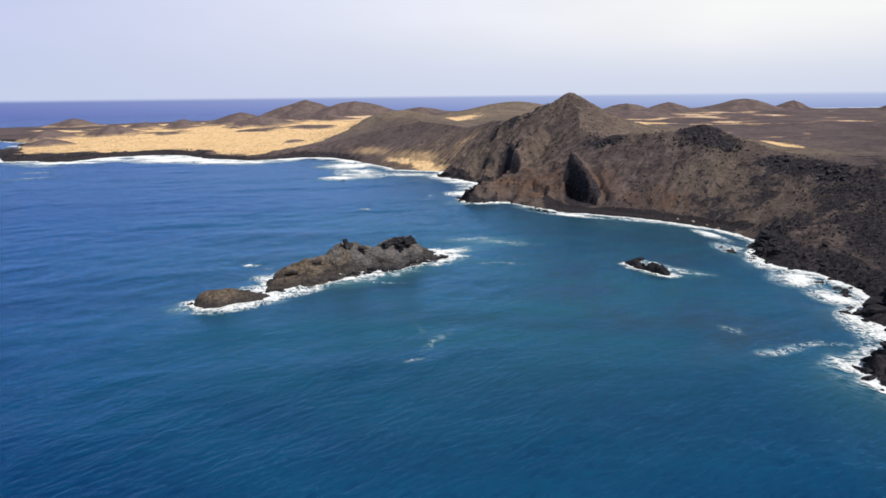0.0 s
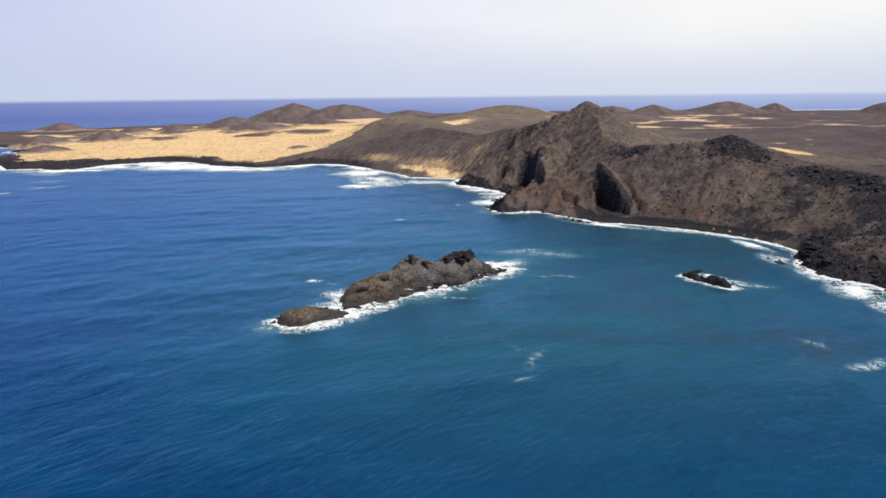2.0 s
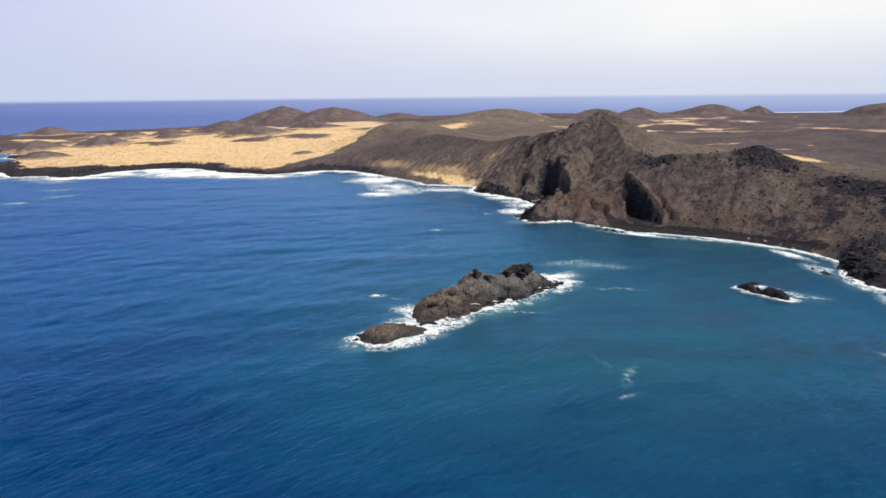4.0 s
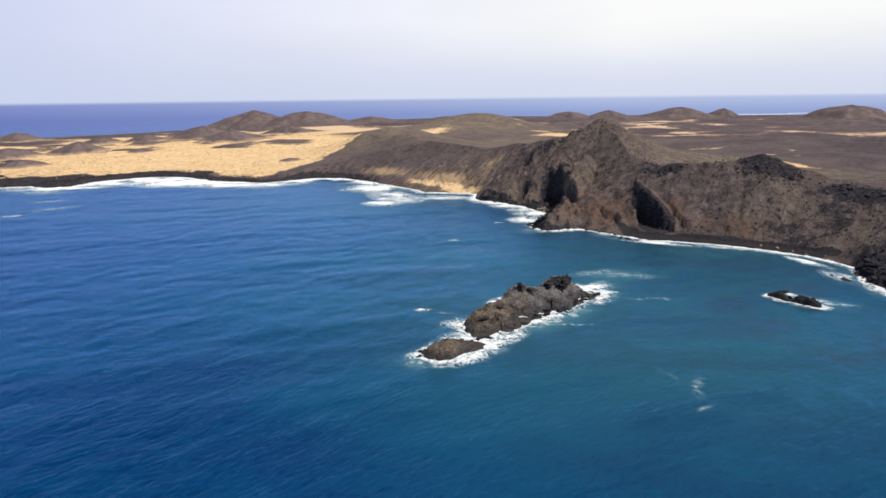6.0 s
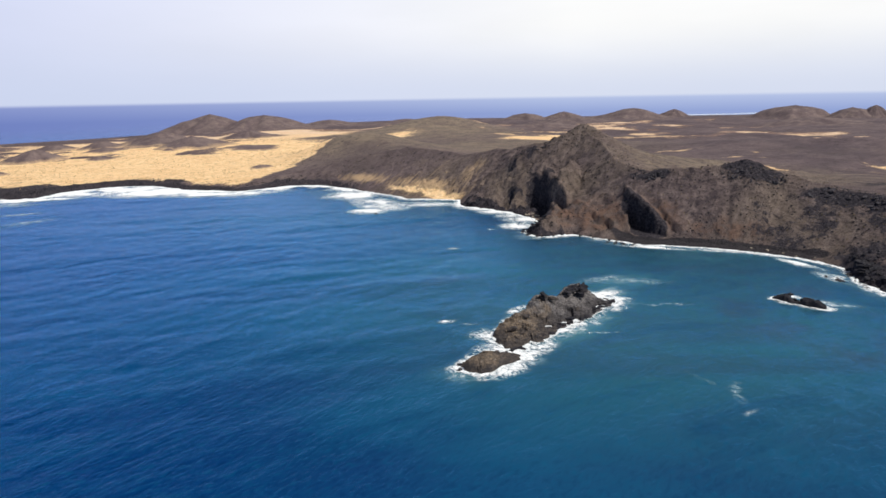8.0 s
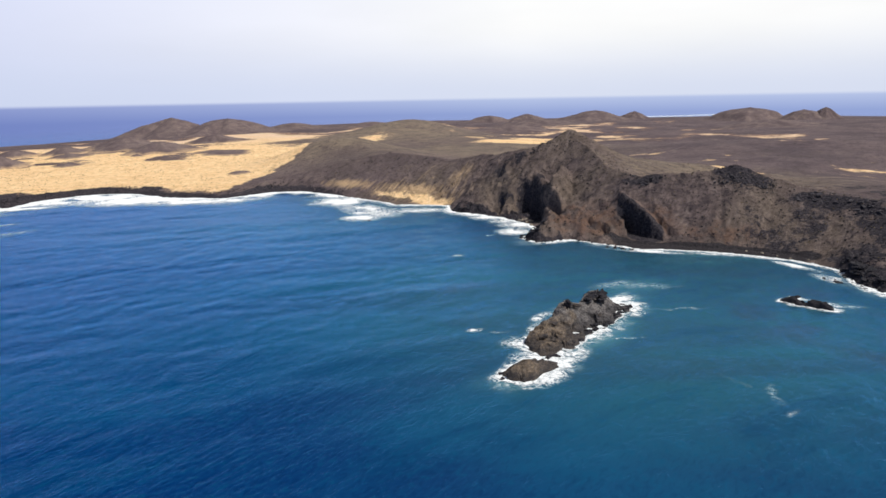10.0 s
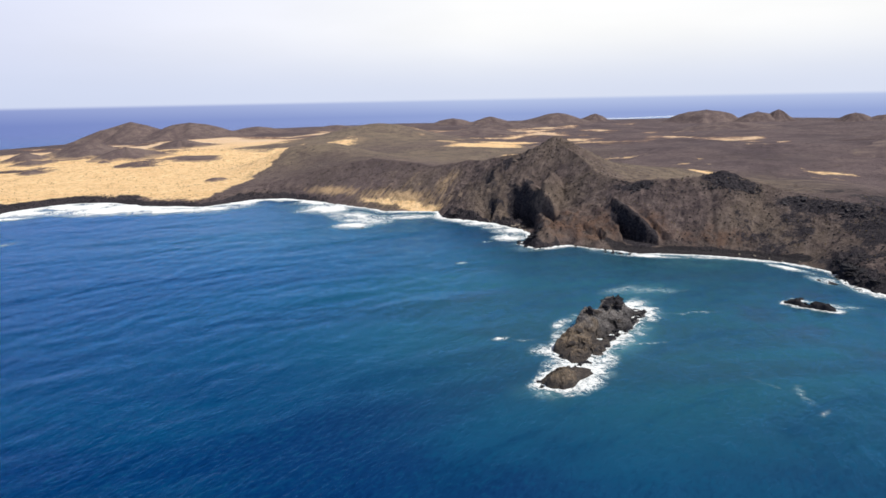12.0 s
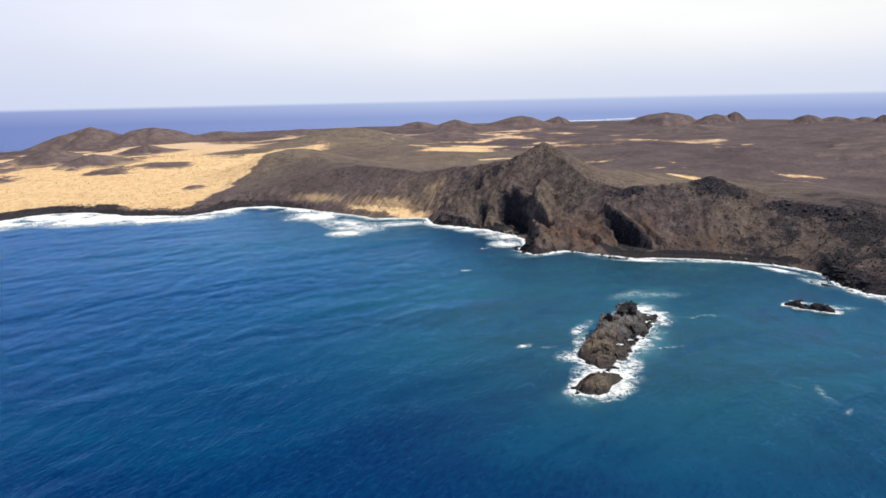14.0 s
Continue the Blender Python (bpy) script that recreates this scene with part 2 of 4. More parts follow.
    if detail:
        hilly = step(190, 40, np.where(open_side, r, 0)) * step(0, 16, d) * step(1.5, 9, h)
        steep = np.where(open_side, 0.45, 1.0) * (1 - 0.65 * step(800, 860, y))
        rocks = ridged(x, y, 21, 5, 43) - 0.55
        h = h + hilly * steep * (fbm(x, y, 45, 4, 41) * 2.2 + rocks * 3.0 + (ridged(x, y, 7, 3, 45) - 0.5) * 1.3)
        broken = step(-0.5, 0.25, fbm(x, y, 55, 3, 53)) * np.where(open_side, 0.0, step(4, 22, r))
        h = h + hilly * broken * (facets(x, y, 8.5, 55) * 0.8 + facets(x, y, 4.2, 57) * 0.6)
        den = np.exp(-(((x - 44) / 26) ** 2) - ((y - 634) / 44) ** 2) * step(2, 10, d)
        h = h + den * (facets(x, y, 11, 61) * 3.2 + facets(x, y, 5, 62) * 1.8)
        shelf = step(1, 6, d) * step(46, 22, d + 14 * fbm(x, y, 70, 3, 51)) * step(-60, -110, x)
        rocky = step(1, 5, d) * step(26, 12, d) * ((x > 140) & (y < 372) | (x > -14) & (x < 40) & (y < 700))
        h = h + np.maximum(shelf, rocky) * ((ridged(x, y, 17, 4, 47) - 0.45) * np.where(x < -60, 3.4, 4.2) + facets(x, y, 6.5, 59) * 0.9 + np.maximum(fbm(x, y, 38, 3, 60), -0.3) * np.where(x < -60, 2.6, 0.5))
    return np.where(d < 0, np.maximum(-9, 0.35 * d - 0.3), h), d, r, side


def mesh_from(name, verts, quads):
    me = bpy.data.meshes.new(name)
    verts, quads = np.asarray(verts, np.float32), np.asarray(quads, np.int32)
    me.vertices.add(len(verts))
    me.vertices.foreach_set("co", verts.ravel())
    k = quads.shape[1]
    me.loops.add(quads.size)
    me.loops.foreach_set("vertex_index", quads.ravel())
    me.polygons.add(len(quads))
    me.polygons.foreach_set("loop_start", np.arange(0, quads.size, k, dtype=np.int32))
    me.update(calc_edges=True)
    me.validate()
    return me


def smooth(me, on=True):
    me.polygons.foreach_set("use_smooth", np.full(len(me.polygons), on))
    return me


def field(me, name, values):
    me.attributes.new(name, "FLOAT", "POINT").data.foreach_set("value", np.asarray(values, np.float32).ravel())


def grid_quads(nx, ny, keep=None):
    i = np.arange(ny - 1)[:, None] * nx + np.arange(nx - 1)[None, :]
    q = np.stack([i, i + 1, i + nx + 1, i + nx], -1)
    return q[keep] if keep is not None else q.reshape(-1, 4)


def compact(verts, quads):
    used = np.unique(quads)
    back = np.full(len(verts), -1)
    back[used] = np.arange(len(used))
    return used, back[quads]

# ---- materials ----


class Nodes:
    """A small wrapper that wires one material."""

    def __init__(self, name):
        self.mat = bpy.data.materials.new(name)
        self.mat.use_nodes = True
        self.nt = self.mat.node_tree
        self.bsdf = self.nt.nodes["Principled BSDF"]
        self.co = self.nt.nodes.new("ShaderNodeTexCoord").outputs["Object"]

    def put(self, socket, value):
        if isinstance(value, bpy.types.NodeSocket):
            self.nt.links.new(value, socket)
        else:
            socket.default_value = value

    def noise(self, scale, detail=4.0, rough=0.55, stretch=None, distort=0.0):
        v = self.co
        if stretch:
            m = self.nt.nodes.new("ShaderNodeMapping")
            m.vector_type = "TEXTURE"
            m.inputs["Scale"].default_value, m.inputs["Rotation"].default_value = [1 / q for q in stretch[:3]], (0, 0, radians(stretch[3]))
            self.nt.links.new(v, m.inputs[0])
            v = m.outputs[0]
        t = self.nt.nodes.new("ShaderNodeTexNoise")
        self.nt.links.new(v, t.inputs["Vector"])
        t.inputs["Scale"].default_value, t.inputs["Detail"].default_value = scale, detail
        t.inputs["Roughness"].default_value, t.inputs["Distortion"].default_value = rough, distort
        return t.outputs[0]

    def attr(self, name):
        a = self.nt.nodes.new("ShaderNodeAttribute")
        a.attribute_name = name
        return a.outputs["Fac"]

    def random(self):
        return self.nt.nodes.new("ShaderNodeObjectInfo").outputs["Random"]

    def island(self):
        return self.nt.nodes.new("ShaderNodeNewGeometry").outputs["Random Per Island"]

    def range(self, v, a, b, lo=0.0, hi=1.0):
        r = self.nt.nodes.new("ShaderNodeMapRange")
        r.interpolation_type = "SMOOTHSTEP"
        for k, x in (("Value", v), ("From Min", a), ("From Max", b), ("To Min", lo), ("To Max", hi)):
            self.put(r.inputs[k], x)
        return r.outputs[0]

    def calc(self, op, a, b=0.0):
        m = self.nt.nodes.new("ShaderNodeMath")
        m.operation = op
        self.put(m.inputs[0], a)
        self.put(m.inputs[1], b)
        return m.outputs[0]

    def mix(self, f, a, b, how="MIX"):
        m = self.nt.nodes.new("ShaderNodeMixRGB")
        m.blend_type = how
        for s, v in zip(m.inputs, (f, a, b)):
            self.put(s, (*v, 1) if isinstance(v, tuple) and len(v) == 3 else v)
        return m.outputs[0]

    def bump(self, height, strength, distance, under=None):
        b = self.nt.nodes.new("ShaderNodeBump")
        b.inputs["Strength"].default_value, b.inputs["Distance"].default_value = strength, distance
        self.nt.links.new(height, b.inputs["Height"])
        if under:
            self.nt.links.new(under, b.inputs["Normal"])
        return b.outputs[0]

    def done(self, color, rough=0.9, normal=None, spec=0.3):
        self.put(self.bsdf.inputs["Base Color"], (*color, 1) if isinstance(color, tuple) and len(color) == 3 else color)
        self.put(self.bsdf.inputs["Roughness"], rough)
        self.put(self.bsdf.inputs["Specular IOR Level"], spec)
        if normal:
            self.put(self.bsdf.inputs["Normal"], normal)
        return self.mat


def ground_material():
    """Brown scoria with drifted shell sand, black lava and rust-red ash, each where the land's fields say. The lava
    field also carries painted shade.
    """
    n = Nodes("volcanic_ground")
    big, mid, fine = n.noise(0.012, 4), n.noise(0.09, 5, 0.6), n.noise(0.5, 6, 0.7)
    streak = n.noise(0.17, 5, 0.62, (0.16, 1.0, 0.3, 43), 0.5)
    earth = n.mix(n.range(mid, 0.38, 0.64), (0.077, 0.059, 0.061), (0.158, 0.121, 0.113))
    earth = n.mix(n.range(big, 0.40, 0.66, 0, 0.55), earth, (0.165, 0.130, 0.098))
    earth = n.mix(n.range(fine, 0.52, 0.66, 0, 0.5), earth, (0.026, 0.021, 0.024))
    earth = n.mix(n.range(fine, 0.46, 0.34, 0, 0.5), earth, (0.150, 0.122, 0.100))
    earth = n.mix(n.range(streak, 0.53, 0.66, 0, 0.5), earth, (0.205, 0.162, 0.145))
    earth = n.mix(n.range(streak, 0.45, 0.34, 0, 0.3), earth, (0.050, 0.038, 0.038))
    # the open ground behind the rim, and the lightened cove slope: plum-brown scoria, olive where thin dry grass grows
    patchy, wide = n.noise(0.03, 7, 0.72), n.noise(0.008, 6, 0.68)
    plum = n.mix(n.range(wide, 0.38, 0.62), (0.080, 0.061, 0.071), (0.142, 0.107, 0.112))
    plum = n.mix(n.range(patchy, 0.52, 0.62, 0, 0.65), plum, (0.070, 0.054, 0.060))
    plum = n.mix(n.range(patchy, 0.44, 0.34, 0, 0.45), plum, (0.215, 0.165, 0.140))
    olive = n.mix(n.range(patchy, 0.36, 0.64), (0.242, 0.192, 0.140), (0.150, 0.119, 0.100))
    away = n.mix(n.calc("MULTIPLY", n.attr("olive"), n.range(wide, 0.30, 0.55, 0.55, 1.0)), plum, olive)
    earth = n.mix(n.calc("MULTIPLY", n.attr("open"), n.range(mid, 0.2, 0.7, 0.6, 0.97)), earth, away)
    clod = n.noise(0.16, 8, 0.78, None, 0.6)
    earth = n.mix(n.range(clod, 0.53, 0.61, 0, 0.72), earth, (0.024, 0.020, 0.025))
    earth = n.mix(n.range(clod, 0.43, 0.36, 0, 0.35), earth, (0.165, 0.132, 0.115))
    rust = n.mix(n.range(fine, 0.35, 0.7), (0.100, 0.050, 0.034), (0.165, 0.092, 0.052))
    earth = n.mix(n.calc("MULTIPLY", n.attr("rust"), n.range(mid, 0.40, 0.60, 0, 0.6)), earth, rust)
    earth = n.mix(n.calc("MULTIPLY", n.attr("dust"), n.range(n.calc("ADD", streak, n.calc("MULTIPLY", n.attr("dust"), 0.4)), 0.62, 0.95)), earth, (0.450, 0.315, 0.185))
    # shell sand, mottled by low tussocks and thin dark ash
    tuft, stain = n.noise(0.13, 6, 0.72), n.noise(0.022, 5, 0.65)
    sand = n.mix(n.range(mid, 0.3, 0.7), (0.73, 0.49, 0.25), (0.85, 0.61, 0.35))
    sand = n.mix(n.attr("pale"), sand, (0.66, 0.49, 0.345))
    sand = n.mix(n.range(stain, 0.44, 0.64, 0, 0.45), sand, (0.66, 0.42, 0.215))
    sand = n.mix(n.range(tuft, 0.52, 0.64, 0, 0.62), sand, (0.36, 0.245, 0.135))
    sand = n.mix(n.range(tuft, 0.45, 0.34, 0, 0.5), sand, (0.90, 0.70, 0.44))
    lava = n.mix(n.range(fine, 0.35, 0.7), (0.016, 0.015, 0.021), (0.068, 0.059, 0.065))
    edge = n.calc("ADD", n.calc("MULTIPLY", n.calc("SUBTRACT", mid, 0.5), 0.9), n.calc("MULTIPLY", n.calc("SUBTRACT", fine, 0.5), 0.6))
    edge = n.calc("ADD", edge, n.calc("MULTIPLY", n.calc("SUBTRACT", clod, 0.5), 1.4))
    spread = n.calc("ADD", edge, n.calc("MULTIPLY", n.calc("SUBTRACT", patchy, 0.5), 1.2))
    # thin orange ash rims the drifts of the eastern plain
    rim = n.calc("MULTIPLY", n.attr("pale"), n.range(n.calc("ADD", n.attr("sand"), spread), 0.0, 0.4, 0, 0.55))
    earth = n.mix(n.calc("MULTIPLY", rim, n.range(n.attr("sand"), 0.02, 0.2)), earth, (0.285, 0.165, 0.100))
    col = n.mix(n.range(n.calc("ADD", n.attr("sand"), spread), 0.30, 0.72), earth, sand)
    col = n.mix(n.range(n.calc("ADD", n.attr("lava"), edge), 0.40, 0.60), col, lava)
    gravel = n.mix(n.range(fine, 0.3, 0.7), (0.022, 0.020, 0.024), (0.046, 0.041, 0.044))
    col = n.mix(n.range(n.attr("beach"), 0.4, 0.6), col, gravel)
    b = n.bump(mid, 0.7, 3.5)
    b = n.bump(clod, 0.9, 2.0, b)
    b = n.bump(fine, 1.0, 1.2, b)
    return n.done(col, 0.95, b, 0.12)


def rock_material(name, dark, light, patch, grain=1.0):
    n = Nodes(name)
    a, f = n.noise(0.22 * grain, 5, 0.6), n.noise(1.4 * grain, 6, 0.65)
    strata = n.noise(0.6 * grain, 4, 0.6, (0.5, 0.5, 4.0, 20))
    col = n.mix(n.range(f, 0.35, 0.68), dark, light)
    col = n.mix(n.range(a, 0.52, 0.68, 0, 0.6), col, patch)
    col = n.mix(n.range(strata, 0.55, 0.7, 0, 0.6), col, dark)
    return n.done(col, 0.85, n.bump(f, 0.8, 0.5, n.bump(strata, 0.6, 0.7)), 0.3)


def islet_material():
    """Layered islet rock: grey tuff in the middle, brown weathered crust at the low end, darker towards the bottom."""
    n = Nodes("islet_basalt")
    sep = n.nt.nodes.new("ShaderNodeSeparateXYZ")
    n.nt.links.new(n.co, sep.inputs[0])
    a, f = n.noise(0.14, 5, 0.62), n.noise(0.8, 6, 0.7)
    strata = n.noise(0.5, 5, 0.65, (0.25, 1.0, 2.4, 14), 0.6)
    crust = n.range(n.calc("ADD", sep.outputs["X"], n.calc("MULTIPLY", n.calc("SUBTRACT", a, 0.5), 60)), 44, 26)
    body = n.mix(n.range(f, 0.34, 0.68), (0.060, 0.055, 0.056), (0.165, 0.152, 0.148))
    brown = n.mix(n.range(f, 0.34, 0.66), (0.050, 0.038, 0.028), (0.180, 0.130, 0.084))
    col = n.mix(n.calc("MULTIPLY", crust, 0.85), body, brown)
    col = n.mix(n.range(strata, 0.54, 0.66, 0, 0.75), col, (0.022, 0.020, 0.022))
    col = n.mix(n.range(strata, 0.44, 0.34, 0, 0.5), col, (0.200, 0.178, 0.160))
    # The colour darkens towards the bottom, with an uneven upper edge.
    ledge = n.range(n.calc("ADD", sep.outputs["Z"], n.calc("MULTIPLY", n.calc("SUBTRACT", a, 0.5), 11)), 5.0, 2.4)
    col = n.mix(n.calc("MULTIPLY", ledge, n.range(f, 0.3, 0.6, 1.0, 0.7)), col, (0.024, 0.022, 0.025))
    return n.done(col, 0.85, n.bump(f, 0.9, 0.6, n.bump(strata, 0.8, 0.9)), 0.3)


def sea_material():
    """Wind-ruffled water: its own deep colour with wave shading painted in, and the sky's gloss laid over it by
    Fresnel, weakened as waves do.
    """
    n = Nodes("sea_water")
    swell = n.noise(0.034, 4, 0.55, (0.7, 1.25, 1, 46), 0.9)
    chop = n.noise(0.40, 5, 0.66, (0.6, 1.3, 1, 42), 0.7)
    ripple = n.noise(0.9, 4, 0.68, (0.7, 1.25, 1, 38), 0.6)
    drift = n.noise(0.006, 5, 0.6, (0.5, 1.7, 1, -12), 0.8)
    gust = n.noise(0.026, 5, 0.62, (0.5, 1.6, 1, 12), 0.8)
    deep = n.mix(n.range(drift, 0.38, 0.64), (0.0006, 0.022, 0.100), (0.0010, 0.044, 0.130))
    near = n.mix(n.range(drift, 0.35, 0.65), (0.027, 0.075, 0.099), (0.024, 0.099, 0.119))
    col = n.mix(n.range(n.attr("shallow"), 0.05, 0.8), deep, near)
    col = n.mix(n.range(n.attr("milky"), 0.1, 0.9, 0, 0.8), col, (0.060, 0.172, 0.192))
    col = n.mix(n.range(n.attr("weed"), 0.1, 0.9, 0, 0.7), col, (0.036, 0.056, 0.076))
    col = n.mix(n.range(gust, 0.5, 0.72, 0, 0.38), col, (0.0010, 0.019, 0.072))
    # Light on small crests and shade in their troughs, put into the colour.
    col = n.mix(n.range(chop, 0.50, 0.66, 0, 0.42), col, (0.003, 0.060, 0.130))
    trough_shade = n.calc("MULTIPLY", n.range(chop, 0.50, 0.36, 0, 0.55), n.range(n.attr("shallow"), 0.0, 0.4, 0.9, 0.3))
    col = n.mix(trough_shade, col, (0.0006, 0.013, 0.055))
    sheen = n.noise(0.085, 7, 0.74, (0.55, 1.4, 1, 50), 1.0)
    b = n.bump(swell, 0.4, 1.8)
    long = n.bump(chop, 0.6, 0.5, n.bump(sheen, 0.4, 1.2))
    b = n.bump(chop, 0.36, 0.45, b)
    b = n.bump(ripple, 0.35, 0.25, b)
    nt = n.nt
    nt.nodes.remove(n.bsdf)
    body, gloss, fres = nt.nodes.new("ShaderNodeBsdfDiffuse"), nt.nodes.new("ShaderNodeBsdfGlossy"), nt.nodes.new("ShaderNodeFresnel")
    fres.inputs["IOR"].default_value = 1.33
    gloss.inputs["Roughness"].default_value = 0.26
    for node, normal in ((body, b), (gloss, b), (fres, long)):
        nt.links.new(normal, node.inputs["Normal"])
    nt.links.new(n.mix(n.range(fres.outputs[0], 0.25, 0.85), (0.14, 0.54, 0.98), (0.52, 0.58, 0.86)), gloss.inputs["Color"])
    nt.links.new(col, body.inputs["Color"])
    mix = nt.nodes.new("ShaderNodeMixShader")
    n.put(mix.inputs[0], n.calc("MAXIMUM", n.calc("MINIMUM", n.calc("MULTIPLY", n.range(sheen, 0.36, 0.64, 0.78, 1.2), n.calc("SUBTRACT", n.calc("MULTIPLY", fres.outputs[0], 4.0), 0.40)), 0.85), 0.01))
    nt.links.new(body.outputs[0], mix.inputs[1])
    nt.links.new(gloss.outputs[0], mix.inputs[2])
    # far out the modelled water thins into the open sea of the backdrop
    clear, fade = nt.nodes.new("ShaderNodeBsdfTransparent"), nt.nodes.new("ShaderNodeMixShader")
    n.put(fade.inputs[0], n.attr("far"))
    nt.links.new(mix.outputs[0], fade.inputs[1])
    nt.links.new(clear.outputs[0], fade.inputs[2])
    nt.links.new(fade.outputs[0], nt.nodes["Material Output"].inputs["Surface"])
    return n.mat


def foam_material():
    """Sea foam: white where it is thick, torn into soft streaks and thinning to a film at its edge."""
    n = Nodes("sea_foam")
    lace = n.noise(0.11, 7, 0.66, None, 1.6)
    veins = n.noise(0.22, 5, 0.6, (1.0, 0.45, 1, 35), 2.4)
    fine = n.noise(0.8, 4, 0.6, None, 0.8)
    c = n.attr("cover")
    tear = n.calc("ADD", n.calc("MULTIPLY", n.calc("SUBTRACT", lace, 0.5), 1.7), n.calc("MULTIPLY", n.calc("SUBTRACT", fine, 0.5), 1.1))
    vein = n.range(n.calc("ABSOLUTE", n.calc("SUBTRACT", veins, 0.5)), 0.0, 0.10, 0.32, -0.16)
    tear = n.calc("MULTIPLY", n.calc("ADD", tear, vein), n.range(c, 0.3, 1.0, 1.0, 0.7))
    solid = n.calc("POWER", n.range(n.calc("ADD", c, tear), 0.22, 1.22), 1.35)
    film = n.calc("MULTIPLY", n.range(c, 0.02, 0.45, 0, 0.58), n.range(n.calc("ADD", lace, vein), 0.38, 0.75))
    n.put(n.bsdf.inputs["Alpha"], n.calc("MAXIMUM", n.calc("MULTIPLY", solid, n.range(c, 0.12, 0.5)), film))
    col = n.mix(n.range(solid, 0.0, 0.6), (0.34, 0.54, 0.62), n.mix(n.range(fine, 0.35, 0.6), (0.66, 0.72, 0.75), (0.84, 0.86, 0.87)))
    return n.done(col, 0.7, n.bump(lace, 0.4, 1.0), 0.2)


def shrub_material():
    n = Nodes("dry_shrub")
    return n.done(n.mix(n.island(), (0.060, 0.048, 0.028), (0.160, 0.120, 0.070)), 0.9, None, 0.1)


def tussock_material():
    n = Nodes("dry_tussock")
    return n.done(n.mix(n.island(), (0.20, 0.135, 0.075), (0.36, 0.25, 0.14)), 0.9, None, 0.1)


GROUND = ground_material()
TUSSOCK = tussock_material()
SEA = sea_material()
FOAM = foam_material()
SHRUB = shrub_material()
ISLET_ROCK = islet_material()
LAVA_ROCK = rock_material("lava_rock", (0.006, 0.006, 0.010), (0.024, 0.022, 0.027), (0.036, 0.030, 0.029))
CRAG_ROCK = rock_material("crag_lava", (0.016, 0.015, 0.021), (0.062, 0.055, 0.062), (0.078, 0.064, 0.060))


def mound_material():
    """Plum-brown scoria with sand blown thinly up the foot of the slope."""
    n = Nodes("mound_scoria")
    a, f = n.noise(0.03, 6, 0.68), n.noise(0.2, 6, 0.7)
    gully = n.noise(0.06, 5, 0.65, (1.0, 1.0, 0.2, 0), 0.8)
    col = n.mix(n.range(a, 0.36, 0.66), (0.092, 0.069, 0.073), (0.156, 0.119, 0.113))
    col = n.mix(n.range(f, 0.52, 0.66, 0, 0.5), col, (0.060, 0.046, 0.050))
    col = n.mix(n.range(gully, 0.54, 0.68, 0, 0.5), col, (0.205, 0.160, 0.132))
    blown = n.calc("ADD", n.attr("blown"), n.calc("ADD", n.calc("MULTIPLY", n.calc("SUBTRACT", a, 0.5), 1.1), n.calc("MULTIPLY", n.calc("SUBTRACT", f, 0.5), 0.7)))
    col = n.mix(n.range(blown, 0.35, 0.75, 0, 0.8), col, (0.36, 0.255, 0.165))
    col = n.mix(n.range(blown, 0.75, 1.0, 0, 0.9), col, (0.70, 0.48, 0.26))
    return n.done(col, 0.95, n.bump(f, 0.8, 1.2, n.bump(a, 0.6, 3.0)), 0.12)


MOUND_EARTH = mound_material()

# ---- the land: one sheet in three grids, finest on the crater's wall ----
SAND_FIELDS = [(-340, 1090, 330, 165, 8), (-560, 1160, 170, 130, 0), (-100, 1390, 280, 80, 61), (-200, 1280, 200, 150, 50), (-420, 1330, 240, 90, 5), (-560, 1480, 150, 30, 0), (-700, 1560, 240, 50, 0),
               (-420, 1900, 300, 70, 8), (-450, 2150, 280, 45, 8), (-450, 1660, 220, 40, 4), (-230, 1790, 200, 70, 20), (-150, 1960, 260, 55, 5), (-640, 1800, 200, 40, 0), (354, 715, 15, 40, 20), (350, 1440, 105, 52, 25), (470, 1595, 66, 40, -10), (270, 1140, 60, 12, 10)]
WEST_SAND = [(-420, 1330, 330, 330, 15), (-520, 1700, 300, 320, 25), (-330, 1950, 330, 300, 0), (-620, 1250, 200, 200, 0)]
DARK_LENSES = [(-441, 1560, 130, 60, 0), (-293, 1427, 55, 26, 0), (-600, 1375, 90, 40, 0), (-470, 1760, 130, 60, 10), (-236, 1112, 18, 12, 0), (-640, 1180, 60, 22, 0), (-330, 1860, 90, 50, 0)]
SAND_STREAKS = [(365, 1497, 66, 49, -36), (403, 994, 15, 13, -32), (446, 890, 15, 9, -31), (497, 705, 24, 12, -30), (918, 1365, 54, 31, -39), (886, 1419, 22, 18, -39), (587, 1142, 18, 11, -35), (815, 1080, 12, 9, -35),
                (917, 1093, 18, 14, -36), (509, 2174, 60, 68, -42), (173, 1210, 18, 13, -33), (926, 1981, 48, 55, -44), (1245, 2347, 40, 93, -49), (519, 788, 14, 8, -31), (635, 2059, 90, 68, -42), (655, 1830, 95, 58, -41),
                (995, 2259, 46, 49, -46), (619, 970, 15, 12, -33), (840, 1236, 22, 13, -37), (854, 1491, 28, 21, -39), (400, 822, 34, 8, -40), (450, 650, 12, 8, -50), (60, 2300, 130, 40, 5), (-260, 2180, 160, 40, 5),
                (760, 2150, 70, 37, -40), (480, 1780, 60, 31, -30), (820, 2400, 120, 37, -45), (560, 1950, 50, 24, -40), (1000, 1700, 20, 24, -40)]


